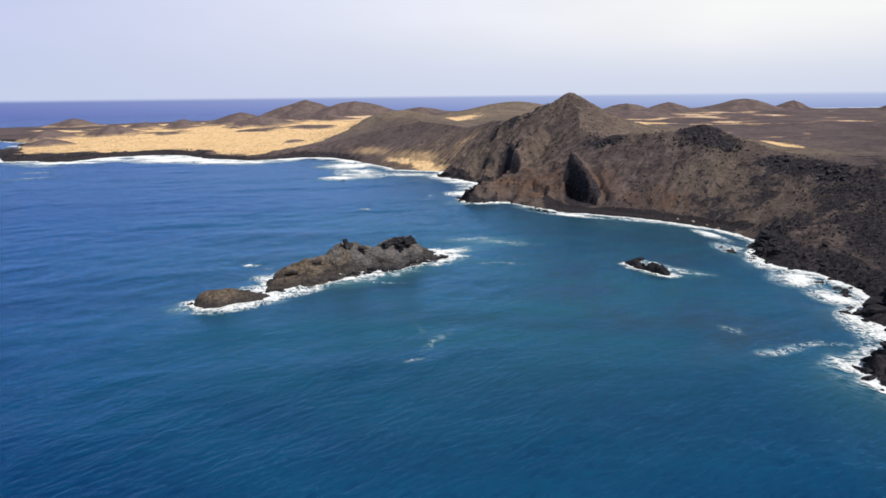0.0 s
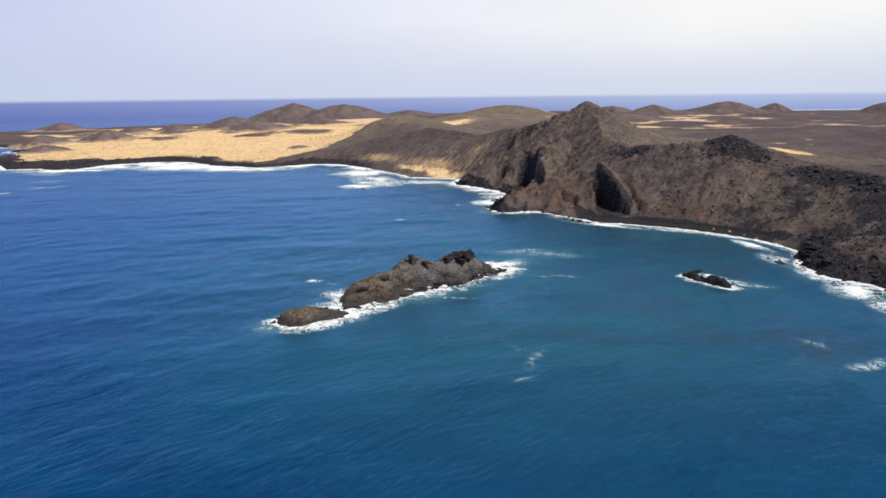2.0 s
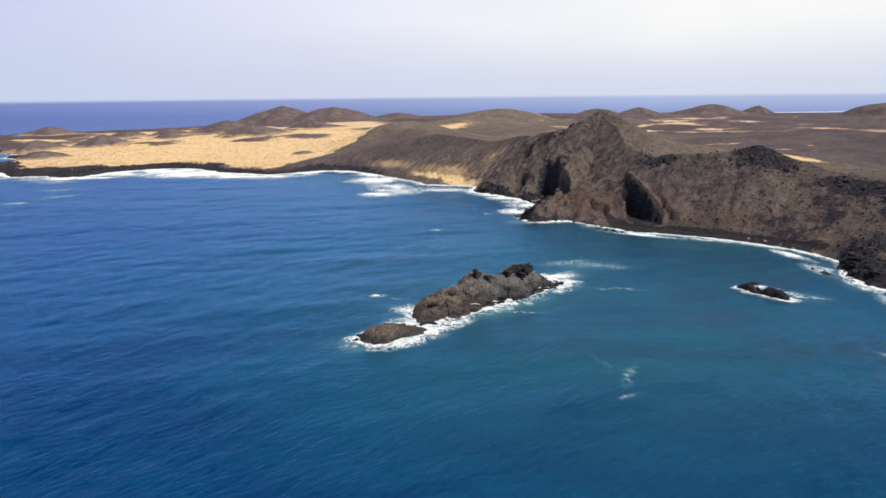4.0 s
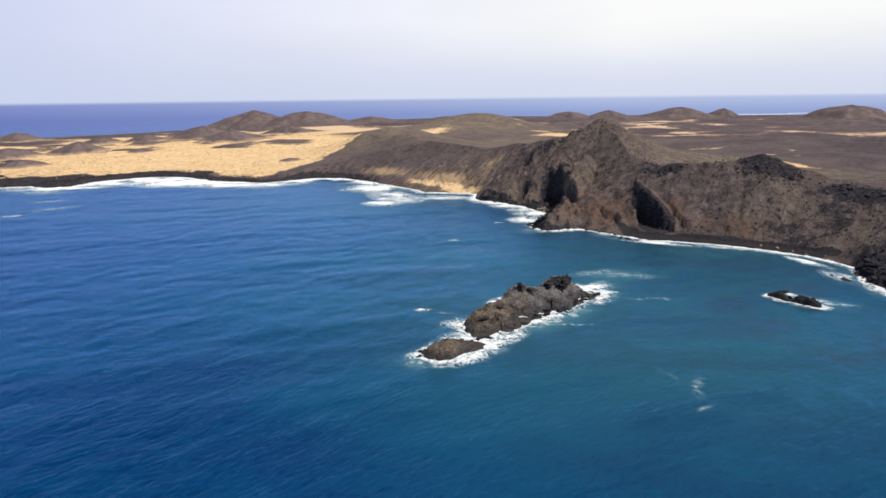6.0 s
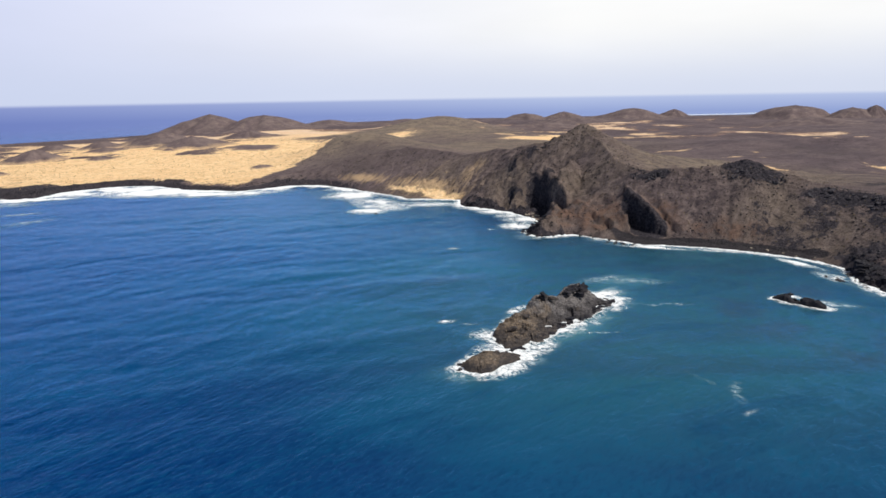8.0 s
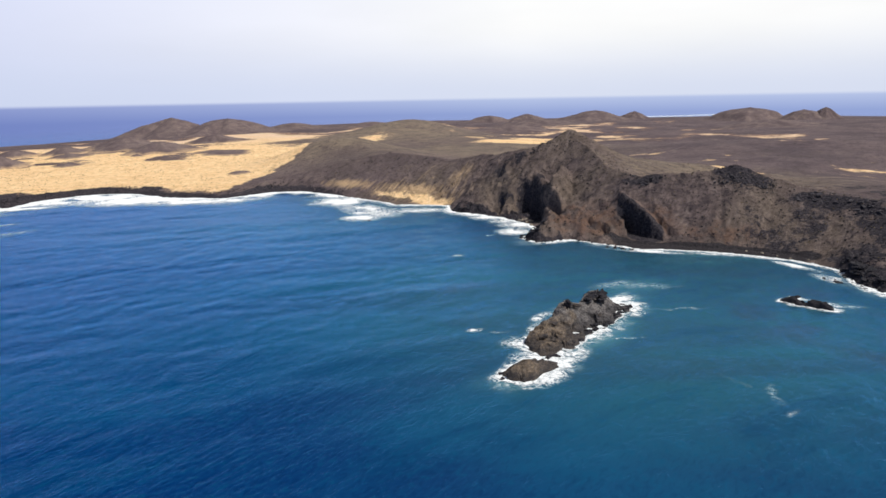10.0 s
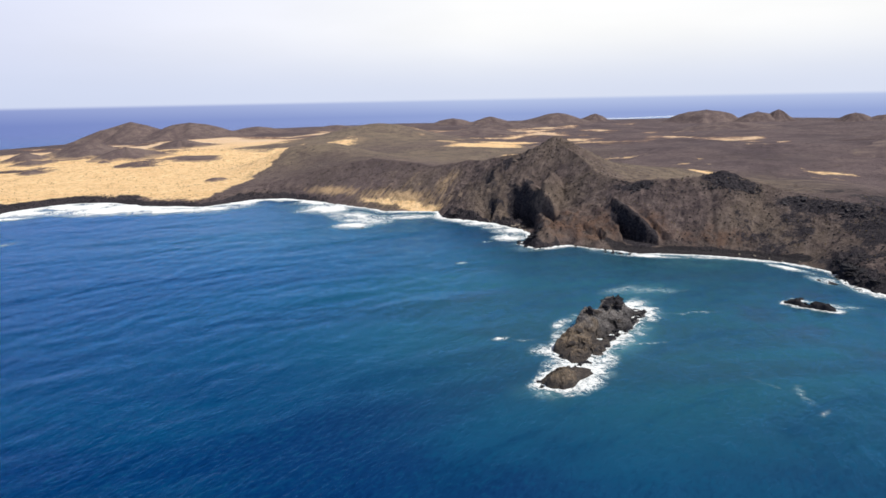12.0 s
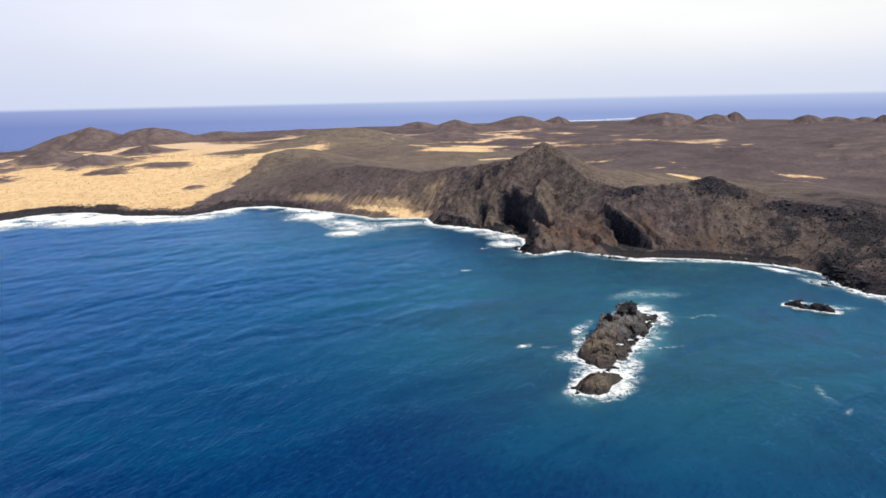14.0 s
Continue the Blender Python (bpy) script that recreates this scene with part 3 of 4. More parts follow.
def ellipses(x, y, blobs, soft=0.35):
    v = np.zeros(x.shape)
    for cx, cy, rx, ry, turn in blobs:
        c, s = math.cos(radians(turn)), math.sin(radians(turn))
        u, w = ((x - cx) * c + (y - cy) * s) / rx, (-(x - cx) * s + (y - cy) * c) / ry
        v = np.maximum(v, step(1 + soft, 1 - soft, np.hypot(u, w)))
    return v


def paint_fields(me, x, y, h, d, r, side):
    """Where sand, lava, rust-red ash and black gravel lie, with some shade painted as lava."""
    n1, n2 = fbm(x, y, 90, 4, 61), fbm(x, y, 30, 4, 63)
    wx, wy = x + 45 * fbm(x, y, 190, 4, 67) * step(900, 1300, y), y + 42 * fbm(x, y, 150, 4, 69) * step(900, 1300, y)
    far = step(500, 1800, y)
    sx, sy = x + (18 + 40 * far) * fbm(x, y, 80, 5, 75, 0.6), y + (18 + 60 * far) * fbm(x, y, 80, 5, 79, 0.6)
    sand = np.maximum(ellipses(wx, wy, SAND_FIELDS), ellipses(sx, sy, SAND_STREAKS, 0.8) * 0.74)
    sand = np.clip(sand + (0.34 * n1 + 0.22 * n2) * (sand > 0.02), 0, 1)
    # west of the crater's arm the sand stops on a clean slanting line
    flank = ((y - 950) * 95 - (x + 235) * 170) / 195
    plain = np.where((x < 250) & (y < 1330), step(-5, 9, flank + 8 * n2), np.where(side > 0, step(36, 75, r) * 0.7 + 0.3, 1))
    # the western plain is mostly sand with dark lenses; farther east only drifts lie between the swells
    lens = np.maximum(step(0.0, 0.45, fbm(x, y, 130, 4, 72)) * step(-280, -380, x), ellipses(sx, sy, DARK_LENSES, 0.6)) * step(1120, 1260, y + 0.15 * x)
    west = ellipses(wx, wy, WEST_SAND, 0.35)
    drifts = step(0.20, 0.55, fbm(x, y, 120, 4, 74, 0.6)) * ellipses(x, y, [(640, 1900, 400, 520, -35), (150, 2500, 450, 260, 0)], 0.5) * step(280, 360, x + 0.2 * (y - 1400)) * 0.68
    sand = np.maximum(np.maximum(sand, west) * (1 - 0.9 * lens * step(100, -60, x)), drifts) * plain
    cove = ellipses(x, y, [(-37, 778, 50, 9, -54), (-14, 741, 22, 8, -40)], 0.5) * 0.8
    sand = np.maximum(sand * step(12, 44, d + 12 * n1), cove * step(1, 4, d) * step(12, 6, h))
    dust = ellipses(x, y, [(-32, 782, 72, 20, -54), (-92, 870, 54, 12, -54)], 0.9) * 0.95
    dust = np.maximum(dust, 0.66 * ellipses(x, y, [(16, 758, 34, 16, 36), (-16, 804, 30, 9, 36)], 0.9))
    low = step(9, 5, h)
    shelf = step(46, 26, d + 50 * n1) * step(-60, -125, x) * (y > 840) * low
    # The last two ellipses darken the wall's hollow: shade put into the colour.
    crag = step(-0.35, -0.05, fbm(x, y, 13, 4, 65) + 0.2 * n2) * ellipses(x, y, [(187, 494, 27, 8, -38), (216, 444, 16, 8, -50), (231, 408, 22, 8, -70), (121, 540, 10, 18, 25), (60, 695, 16, 5, 0), (252, 372, 12, 40, 8), (66, 650, 12, 9, 0), (30, 660, 18, 14, -30)], 0.6)
    crag = np.maximum(crag, np.maximum.reduce([0.72 * ellipses(x, y, [(205, 345, 60, 95, 10)], 0.6), 0.52 * ellipses(x, y, [(185, 425, 50, 45, -45)], 0.7), 0.22 * step(-60, 20, x) * step(60, 20, r), 0.62 * ellipses(x, y, [(290, 415, 85, 110, 0)], 0.7)]) * step(-0.6, 0.3, n2))
    foot = step(17, 5, d + 8 * n2 - 9 * step(350, 300, y)) * ((x > 140) & (y < 372) | (x > -14) & (x < 40) & (y > 500) & (y < 700))
    # Ellipses near (95, 492) and (54, 628) paint the cleft's and hollow's shade as lava.
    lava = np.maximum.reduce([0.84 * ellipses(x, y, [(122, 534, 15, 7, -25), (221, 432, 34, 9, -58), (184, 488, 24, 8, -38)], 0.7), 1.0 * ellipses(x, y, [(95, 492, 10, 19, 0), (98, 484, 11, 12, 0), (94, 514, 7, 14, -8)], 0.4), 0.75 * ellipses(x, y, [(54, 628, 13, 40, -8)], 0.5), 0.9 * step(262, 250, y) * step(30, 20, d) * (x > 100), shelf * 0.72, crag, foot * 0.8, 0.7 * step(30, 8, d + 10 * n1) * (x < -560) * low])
    rust = ellipses(x, y, [(72, 520, 30, 20, -30), (106, 492, 16, 14, -40), (140, 455, 30, 10, -35), (50, 545, 26, 24, 0)], 0.6) * step(1, 6, h)
    beach = step(20, 15, d + 3 * n2) * step(60, 80, x) * step(385, 400, y) * (x < 300)
    olive = ellipses(x, y, [(225, 630, 140, 140, 0), (140, 1200, 300, 200, 20), (90, 1700, 260, 260, 0), (-60, 1130, 120, 90, 0)], 0.7)
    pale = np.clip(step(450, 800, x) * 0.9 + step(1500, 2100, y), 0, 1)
    # The second term of "open" brightens the cove slope: sunlight put into its colour.
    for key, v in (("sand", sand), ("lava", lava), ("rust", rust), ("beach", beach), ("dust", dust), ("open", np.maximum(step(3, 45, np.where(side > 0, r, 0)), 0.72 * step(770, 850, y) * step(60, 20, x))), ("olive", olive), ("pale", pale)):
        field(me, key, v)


def land_patch(name, x0, x1, y0, y1, cell, holes=(), drop=0.0, detail=True):
    xs, ys = np.arange(x0, x1 + cell / 2, cell), np.arange(y0, y1 + cell / 2, cell)
    x, y = np.meshgrid(xs, ys)
    h, d, r, side = land_height(x, y, detail)
    cx, cy = (x[:-1, :-1] + x[1:, 1:]) / 2, (y[:-1, :-1] + y[1:, 1:]) / 2
    keep = np.maximum.reduce([d[:-1, :-1], d[1:, 1:], d[:-1, 1:], d[1:, :-1]]) > -30
    for a, b, c, e in holes:
        low = (x > a) & (x < b) & (y > c) & (y < e)
        h = np.where(low, h - drop, h)
        keep &= ~((cx > a + 2 * cell) & (cx < b - 2 * cell) & (cy > c + 2 * cell) & (cy < e - 2 * cell))
    verts = np.stack([x, y, h], -1).reshape(-1, 3)
    used, quads = compact(verts, grid_quads(len(xs), len(ys), keep))
    me = mesh_from(name, verts[used], quads)
    flat = [a.ravel()[used] for a in (x, y, h, d, r, side)]
    paint_fields(me, *flat)
    me.materials.append(GROUND)
    return new(name, smooth(me))


FINE = (-65, 351, 160, 914)
MIDDLE = (-780, -55, 758, 1650)
hill = land_patch("crater_hill", FINE[0], FINE[1], FINE[2], FINE[3], 1.3)
tagged(hill, "bare brown volcanic hill with a steep gullied wall above a black beach", "hill", kind="structure")
flats = land_patch("sand_plain", MIDDLE[0], MIDDLE[1], MIDDLE[2], MIDDLE[3], 4.0, (FINE,), 0.5)
tagged(flats, "pale yellow sand plain edged by low black lava shelves", "plain", kind="structure")
ground = land_patch("ground", -1500, 4350, -540, 3390, 15.0, (FINE, MIDDLE), 1.2, False)
tagged(ground, "dry brown island ground with scattered yellow sand patches", "ground", kind="structure")

# ---- the sea ----


def spaced(lo, hi, cell, far, grow=1.25):
    mid = list(np.arange(lo, hi + 0.1, cell))
    v, stepsize = lo, cell
    while v > -far:
        stepsize *= grow
        v -= stepsize
        mid.insert(0, v)
    v, stepsize = hi, cell
    while v < far:
        stepsize *= grow
        v += stepsize
        mid.append(v)
    return np.array(mid)



def sea_height(x, y):
    """A low swell and short wind waves whose crests run on a slant, gone far out."""
    out = np.hypot(x + 200, y - 500)
    along, across = 0.70 * x + 0.714 * y, 0.70 * y - 0.714 * x
    swell = 0.3 * fbm(x * 0.6 + y * 0.2, y * 1.5 - x * 0.3, 42, 2, 77) * step(1500, 900, out)
    crest = np.sin(across * 0.42 + 5.0 * fbm(along * 0.8, across, 30, 3, 78)) * vnoise(along / 22, across / 16, 79) ** 2
    chop = 0.06 * crest + 0.16 * fbm(along * 0.65, across, 7.5, 2, 76, 0.6)
    return swell + chop * step(700, 520, out)


def build_sea():
    xs, ys = spaced(-640, 200, 2.5, 4700, 1.15), spaced(60, 1010, 2.5, 4300, 1.15)
    x, y = np.meshgrid(xs, ys)
    d = shore_distance(x, y)
    keep = np.minimum.reduce([d[:-1, :-1], d[1:, 1:], d[:-1, 1:], d[1:, :-1]]) < 40
    verts = np.stack([x, y, sea_height(x, y)], -1).reshape(-1, 3)
    used, quads = compact(verts, grid_quads(len(xs), len(ys), keep))
    me = mesh_from("sea", verts[used], quads)
    off = np.maximum(-d, 0)
    cove = np.exp(-((x + 110) / 210) ** 2 - ((y - 730) / 170) ** 2)
    bay = np.exp(-((x - 25) / 200) ** 2 - ((y - 390) / 245) ** 2)
    shallow = np.clip(np.maximum.reduce([0.65 * np.exp(-off / 60), 0.9 * bay, 0.85 * cove]), 0, 1)
    milky = ellipses(x, y, [(110, 425, 52, 20, -32), (20, 372, 26, 15, 20), (-95, 690, 30, 40, 20), (150, 330, 14, 30, 0), (150, 275, 18, 20, 0), (-360, 930, 90, 14, 0), (-36, 300, 50, 13, 40), (-88, 262, 26, 20, 30), (2, 352, 22, 12, 20), (105, 303, 18, 12, -30)], 0.7)
    field(me, "far", step(1500, 3900, np.hypot(x, y)).ravel()[used])
    field(me, "shallow", shallow.ravel()[used])
    field(me, "milky", milky.ravel()[used] * (0.6 + 0.4 * fbm(x, y, 30, 3, 71).ravel()[used]))
    weed = ellipses(x, y, [(-75, 400, 30, 10, 0), (70, 290, 70, 34, -20), (100, 240, 50, 40, 30), (-30, 560, 80, 26, 0), (-230, 700, 150, 60, 20), (120, 330, 40, 30, 0), (-120, 560, 80, 30, 10)], 0.8)
    field(me, "weed", np.clip(weed.ravel()[used] * (0.5 + 0.6 * fbm(x, y, 24, 3, 73).ravel()[used]), 0, 1))
    me.materials.append(SEA)
    return tagged(new("sea", smooth(me)), "deep blue wind-rippled ocean, turquoise in the bay", "sea", kind="structure")


build_sea()


def foam_patch(name, label, x0, x1, y0, y1, cell, cover_of):
    xs, ys = np.arange(x0, x1, cell), np.arange(y0, y1, cell)
    x, y = np.meshgrid(xs, ys)
    c = cover_of(x, y)
    lump = fbm(x, y, 5, 4, 81)
    keep = np.maximum.reduce([c[:-1, :-1], c[1:, 1:], c[:-1, 1:], c[1:, :-1]]) > 0.05
    z = sea_height(x, y) + 0.16 + step(0.2, 0.9, c) * (0.12 + 0.4 * np.maximum(lump, 0))
    verts = np.stack([x, y, z], -1).reshape(-1, 3)
    used, quads = compact(verts, grid_quads(len(xs), len(ys), keep))
    me = mesh_from(name, verts[used], quads)
    field(me, "cover", c.ravel()[used])
    me.materials.append(FOAM)
    return tagged(new(name, smooth(me)), label, "foam", kind="stuff")


def shore_foam(width, far=None, thick=1.0, seed=90):
    """Cover that follows the shore, width metres out, plus given patches."""
    def cover(x, y):
        d = -shore_distance(x, y)
        w = width * (0.62 + 1.1 * fbm(x, y, 34, 4, seed))
        c = np.maximum(np.clip(1.05 - d / np.maximum(1.3 * w, 0.35 * width), 0, 1), 0.32 * np.clip(1 - d / (3.2 * width), 0, 1) * (0.7 + 0.9 * fbm(x, y, 40, 3, seed + 5))) * (d > -3)
        if far:
            c = np.maximum(c, ellipses(x, y, far, 0.85) * step(-6, 0, d) * (0.92 + 0.5 * fbm(x, y, 22, 3, seed + 3)))
        return np.clip(c * thick, 0, 1.6)
    return cover


foam_patch("surf", "white surf breaking along the black lava shelf", -640, -110, 770, 1000, 1.8,
           shore_foam(26, [(-340, 910, 110, 42, -18), (-400, 935, 75, 40, 0), (-490, 872, 50, 10, 5), (-260, 862, 50, 16, 0)], 1.5))
foam_patch("surf", "white fan of surf running onto the sandy cove", -170, 45, 505, 915, 1.3,
           shore_foam(8, [(-112, 800, 28, 30, -30), (-92, 730, 20, 44, 18), (-105, 680, 16, 16, 0), (-50, 712, 44, 12, -20), (0, 664, 22, 9, -45), (14, 640, 14, 12, 0), (26, 600, 14, 26, 10), (16, 565, 14, 12, 20)], 1.15))
foam_patch("surf", "thin white surf line along the black beach", 44, 190, 340, 516, 0.9,
           shore_foam(4.5, [(82, 458, 24, 3.5, -35), (120, 434, 16, 3, -40), (150, 382, 4, 16, 10), (146, 352, 6, 10, 0)]))
foam_patch("surf", "broad white surf torn over shore rocks", 90, 200, 150, 345, 0.9,
           shore_foam(6.2, [(150, 322, 5, 8, 0), (151, 290, 9, 12, -10), (152, 262, 7, 12, 0), (140, 224, 4, 10, 0), (118, 192, 3.5, 7, 0)]))
foam_patch("surf", "distant white surf on the far coast", 1300, 2700, 2750, 3500, 14.0, shore_foam(80, [(1760, 3240, 250, 60, -20), (2180, 3300, 260, 50, 5)]))
foam_patch("surf", "thin white surf in the lava inlet", -900, -640, 960, 1420, 4.0, shore_foam(12))
WISPS = [(-4, 217, 2.0, 9, -20, 0.16), (-9, 200, 5, 1.5, 30, 0.12), (-10, 230, 1.3, 10, 24, 0.04), (104, 205, 8, 3.2, 25, 0.36), (118, 210, 11, 1.6, -5, 0.34), (98, 226, 2, 5, 20, 0.16), (-93, 325, 3.5, 2, 0, 0.8), (14, 381, 16, 7, 10, 0.18), (31, 373, 17, 6, -20, 0.16), (-448, 668, 14, 7, 20, 0.3),
         (-58, 488, 5, 2, 0, 0.6), (-10, 556, 4, 2, 0, 0.6), (24, 325, 12, 1.5, -15, 0.22), (-84, 318, 6, 1.2, 0, 0.2), (2, 353, 14, 4, 40, 0.42), (-452, 760, 22, 7, 10, 0.16), (-425, 705, 10, 26, -40, 0.14)]


def wisp_cover(x, y):
    c = np.zeros(x.shape)
    for cx, cy, rx, ry, turn, dense in WISPS:
        c = np.maximum(c, min(1, dense + 0.15) * ellipses(x + 2 * fbm(x, y, 9, 3, 121), y + 2 * fbm(x, y, 9, 3, 123), [(cx, cy, rx, ry, turn)], 0.8))
    return c


foam_patch("foam_wisps", "thin wisps of drifting foam on open water", -470, 140, 190, 800, 1.6, wisp_cover)

# ---- islets and skerries ----


def rock_sheet(name, origin, turn, length, width, profile, cross, cell, material, seed=0, jag=1.0, blocks=1.1, rough=1.0, skew=0.0):
    """A rock that rises from below the water: heights along its length times a cross-section, broken by ledges."""
    us, vs = np.arange(-6, length + 6, cell), np.arange(-width - 6, width + 6, cell)
    u, v = np.meshgrid(us, vs)
    wu, wv = u + 2.6 * fbm(u, v, 11, 3, seed + 1) * jag, v + 3.0 * fbm(u, v, 12, 3, seed + 2) * jag
    pu, ph = zip(*profile)
    cv, ch = zip(*cross)
    along = np.interp(wu - skew * (v + 0.15 * width) * step(34, 14, u), pu, ph)
    h = along * np.interp(wv / width, cv, ch)
    body = step(0.2, 2.6, h) * rough
    h = h + body * (facets(u * 0.42 + v * 0.1, v, 5.5, seed + 5) * 1.4 + facets(u * 0.6, v, 2.6, seed + 11) * 0.35 + (ridged(u * 0.6, v, 15, 3, seed + 7) - 0.55) * 1.5)
    q = blocks
    h = np.where(h > 1.0, 0.7 * h + 0.3 * np.floor(h / q + 0.8 * fbm(u, v, 6, 2, seed + 9)) * q, h)
    h = np.where(along < 0.05, -2.5, h) - 0.7
    keep = np.maximum.reduce([h[:-1, :-1], h[1:, 1:], h[:-1, 1:], h[1:, :-1]]) > -1.2
    verts = np.stack([u, v, np.maximum(h, -1.5)], -1).reshape(-1, 3)
    used, quads = compact(verts, grid_quads(len(us), len(vs), keep))
    me = mesh_from(name, verts[used], quads)
    me.materials.append(material)
    ob = new(name, smooth(me, False))
    ob.matrix_basis = pose(origin[0], origin[1], 0, 0, 0, turn)
    rim = verts[used][np.abs(verts[used][:, 2]) < 0.5][::2]
    a = radians(turn)
    ob_rim = np.stack([origin[0] + rim[:, 0] * math.cos(a) - rim[:, 1] * math.sin(a), origin[1] + rim[:, 0] * math.sin(a) + rim[:, 1] * math.cos(a)], 1)
    return ob, ob_rim


def boulder_mesh(name, size, seed, detail=2, squash=(1, 1, 1), chip=0.2):
    """An angular, chipped stone."""
    bm = bmesh.new()
    bmesh.ops.create_icosphere(bm, subdivisions=detail, radius=1)
    rnd = random.Random(seed)
    planes = [(Vector((rnd.gauss(0, 1), rnd.gauss(0, 1), rnd.gauss(0, 0.8))).normalized(), rnd.uniform(0.42, 0.78)) for _ in range(14)]
    for v in bm.verts:
        for p, off in planes:
            over = v.co.dot(p) - off
            if over > 0:
                v.co -= p * over
        v.co *= 1 + chip * noise.noise(v.co * 2.4 + Vector((seed, 0, 0)))
        v.co = Vector((v.co.x * squash[0], v.co.y * squash[1], v.co.z * squash[2])) * size
    me = bpy.data.meshes.new(name)
    bm.to_mesh(me)
    bm.free()
    return me


def part(name, me, material, parent, m, label=""):
    me.materials.append(material)
    ob = new(name, me)
    ob.parent = parent
    ob.matrix_basis = m
    if label:
        tagged(ob, label)
    return ob


SLAB_TO_CLIFF = ((-1.0, 0), (-0.92, 0.14), (-0.62, 0.26), (-0.38, 0.44), (-0.05, 0.80), (0.12, 1.0), (0.34, 0.95), (0.42, 0.3), (0.48, 0))
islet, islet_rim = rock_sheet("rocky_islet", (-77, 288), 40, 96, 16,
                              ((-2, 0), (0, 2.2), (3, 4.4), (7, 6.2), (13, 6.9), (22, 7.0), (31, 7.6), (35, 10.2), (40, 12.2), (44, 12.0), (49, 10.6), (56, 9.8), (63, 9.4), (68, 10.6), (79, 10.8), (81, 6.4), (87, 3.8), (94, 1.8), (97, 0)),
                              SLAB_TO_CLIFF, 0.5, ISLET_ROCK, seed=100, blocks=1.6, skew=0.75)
tagged(islet, "long jagged dark grey basalt islet ringed by white foam", "islet")
part("rock_knob", boulder_mesh("rock_knob", 1.8, 5, 3, (1.1, 1.0, 0.95), 0.35), LAVA_ROCK, islet, pose(41.0, 2.2, 13.3, 0, 0, 20), "dark knob of rock balanced on the ridge")
part("rock_neck", boulder_mesh("rock_neck", 3.2, 8, 3, (1.4, 1.0, 0.85), 0.3), ISLET_ROCK, islet, pose(41.8, 2.0, 11.0, 0, 0, 70))
for k, (u, v, z, size, sx, sy, sz) in enumerate(((64, 1.5, 8.7, 3.2, 1.5, 0.9, 0.55), (69.5, 1.2, 9.4, 3.9, 1.4, 1.1, 0.5), (75.5, -1.5, 9.4, 4.1, 1.2, 1.1, 0.66), (68, -4.0, 7.4, 3.0, 1.5, 0.7, 0.5), (72.5, 1.8, 9.2, 3.4, 1.4, 1.1, 0.6), (78.0, -0.5, 8.4, 3.2, 1.2, 1.1, 0.7))):
    part("summit_block", boulder_mesh("summit_block", size, 40 + k, 3, (sx, sy, sz), 0.5), LAVA_ROCK, islet, pose(u, v, z, 0, 0, 37 * k), "black broken lava block on the summit")
for k, (u, v, z, size) in enumerate(((12, 0, 4.6, 2.4), (25, 2, 6.6, 2.4), (50, 2.0, 9.4, 2.4), (16, -7, 2.6, 2.0), (58, -8, 3.8, 2.2), (84, -2, 4.0, 2.2))):
    part("crag", boulder_mesh("crag", size, 60 + k, 2, (1.7, 1.1, 0.45), 0.3), ISLET_ROCK, islet, pose(u, v, z - 0.4, 0, 0, 53 * k))
# the broken black ledge along the waterline of the sunny side
ledge = random.Random(71)
for k in range(34):
    u = 6 + 2.5 * k + ledge.uniform(-1.2, 1.2)
    v = -11.6 + ledge.uniform(-3.0, 2.6) + 7.0 * max(0.0, 1 - u / 26)
    size = ledge.uniform(0.9, 2.1)
    part("ledge_rock", boulder_mesh("ledge_rock", size, 700 + k, 2, (ledge.uniform(1.1, 1.9), 1.0, 0.55), 0.35), LAVA_ROCK, islet, pose(u, v, 0.5 + 0.16 * (v + 14.6), ledge.uniform(-14, 14), ledge.uniform(-14, 14), ledge.uniform(0, 360)))
low_rock, low_rim = rock_sheet("low_islet", (-98, 258.5), 36, 31, 9, ((-1, 0), (1.5, 3.8), (6, 5.8), (12, 5.0), (19, 3.2), (26, 2.0), (31, 0)), ((-1, 0), (-0.8, 0.55), (-0.1, 1), (0.5, 0.8), (0.85, 0)), 0.45, ISLET_ROCK, 130, 0.8, 0.9, 0.9)
tagged(low_rock, "low brown basalt rock awash beside the islet", "islet")
for k, (u, v, size) in enumerate(((26, 1.0, 2.4), (29.5, 0.4, 2.4), (33, 0.6, 2.0), (35, -1.6, 2.0), (9, -7.0, 1.6), (17, -6.2, 1.8), (3, 6.5, 1.5), (-1, 3.5, 1.3))):
    part("reef_block", boulder_mesh("reef_block", size, 760 + k, 2, (1.5, 1.0, 0.6), 0.35), LAVA_ROCK, low_rock, pose(u, v, 0.25, 0, 0, 47 * k), "wet black rock awash")
skerry, skerry_rim = rock_sheet("skerry", (88, 320), -68, 27, 3.7, ((-1, 0), (1, 3.6), (6, 5.4), (10, 3.4), (12.5, 2.0), (14, 2.0), (16, 3.4), (21, 4.6), (27, 0)), ((-1, 0), (-0.5, 0.8), (0.1, 1), (0.5, 0.6), (0.8, 0)), 0.4, LAVA_ROCK, 150, 0.8, 0.8, 1.2)
tagged(skerry, "small black lava skerry with foam on its lee", "rock")
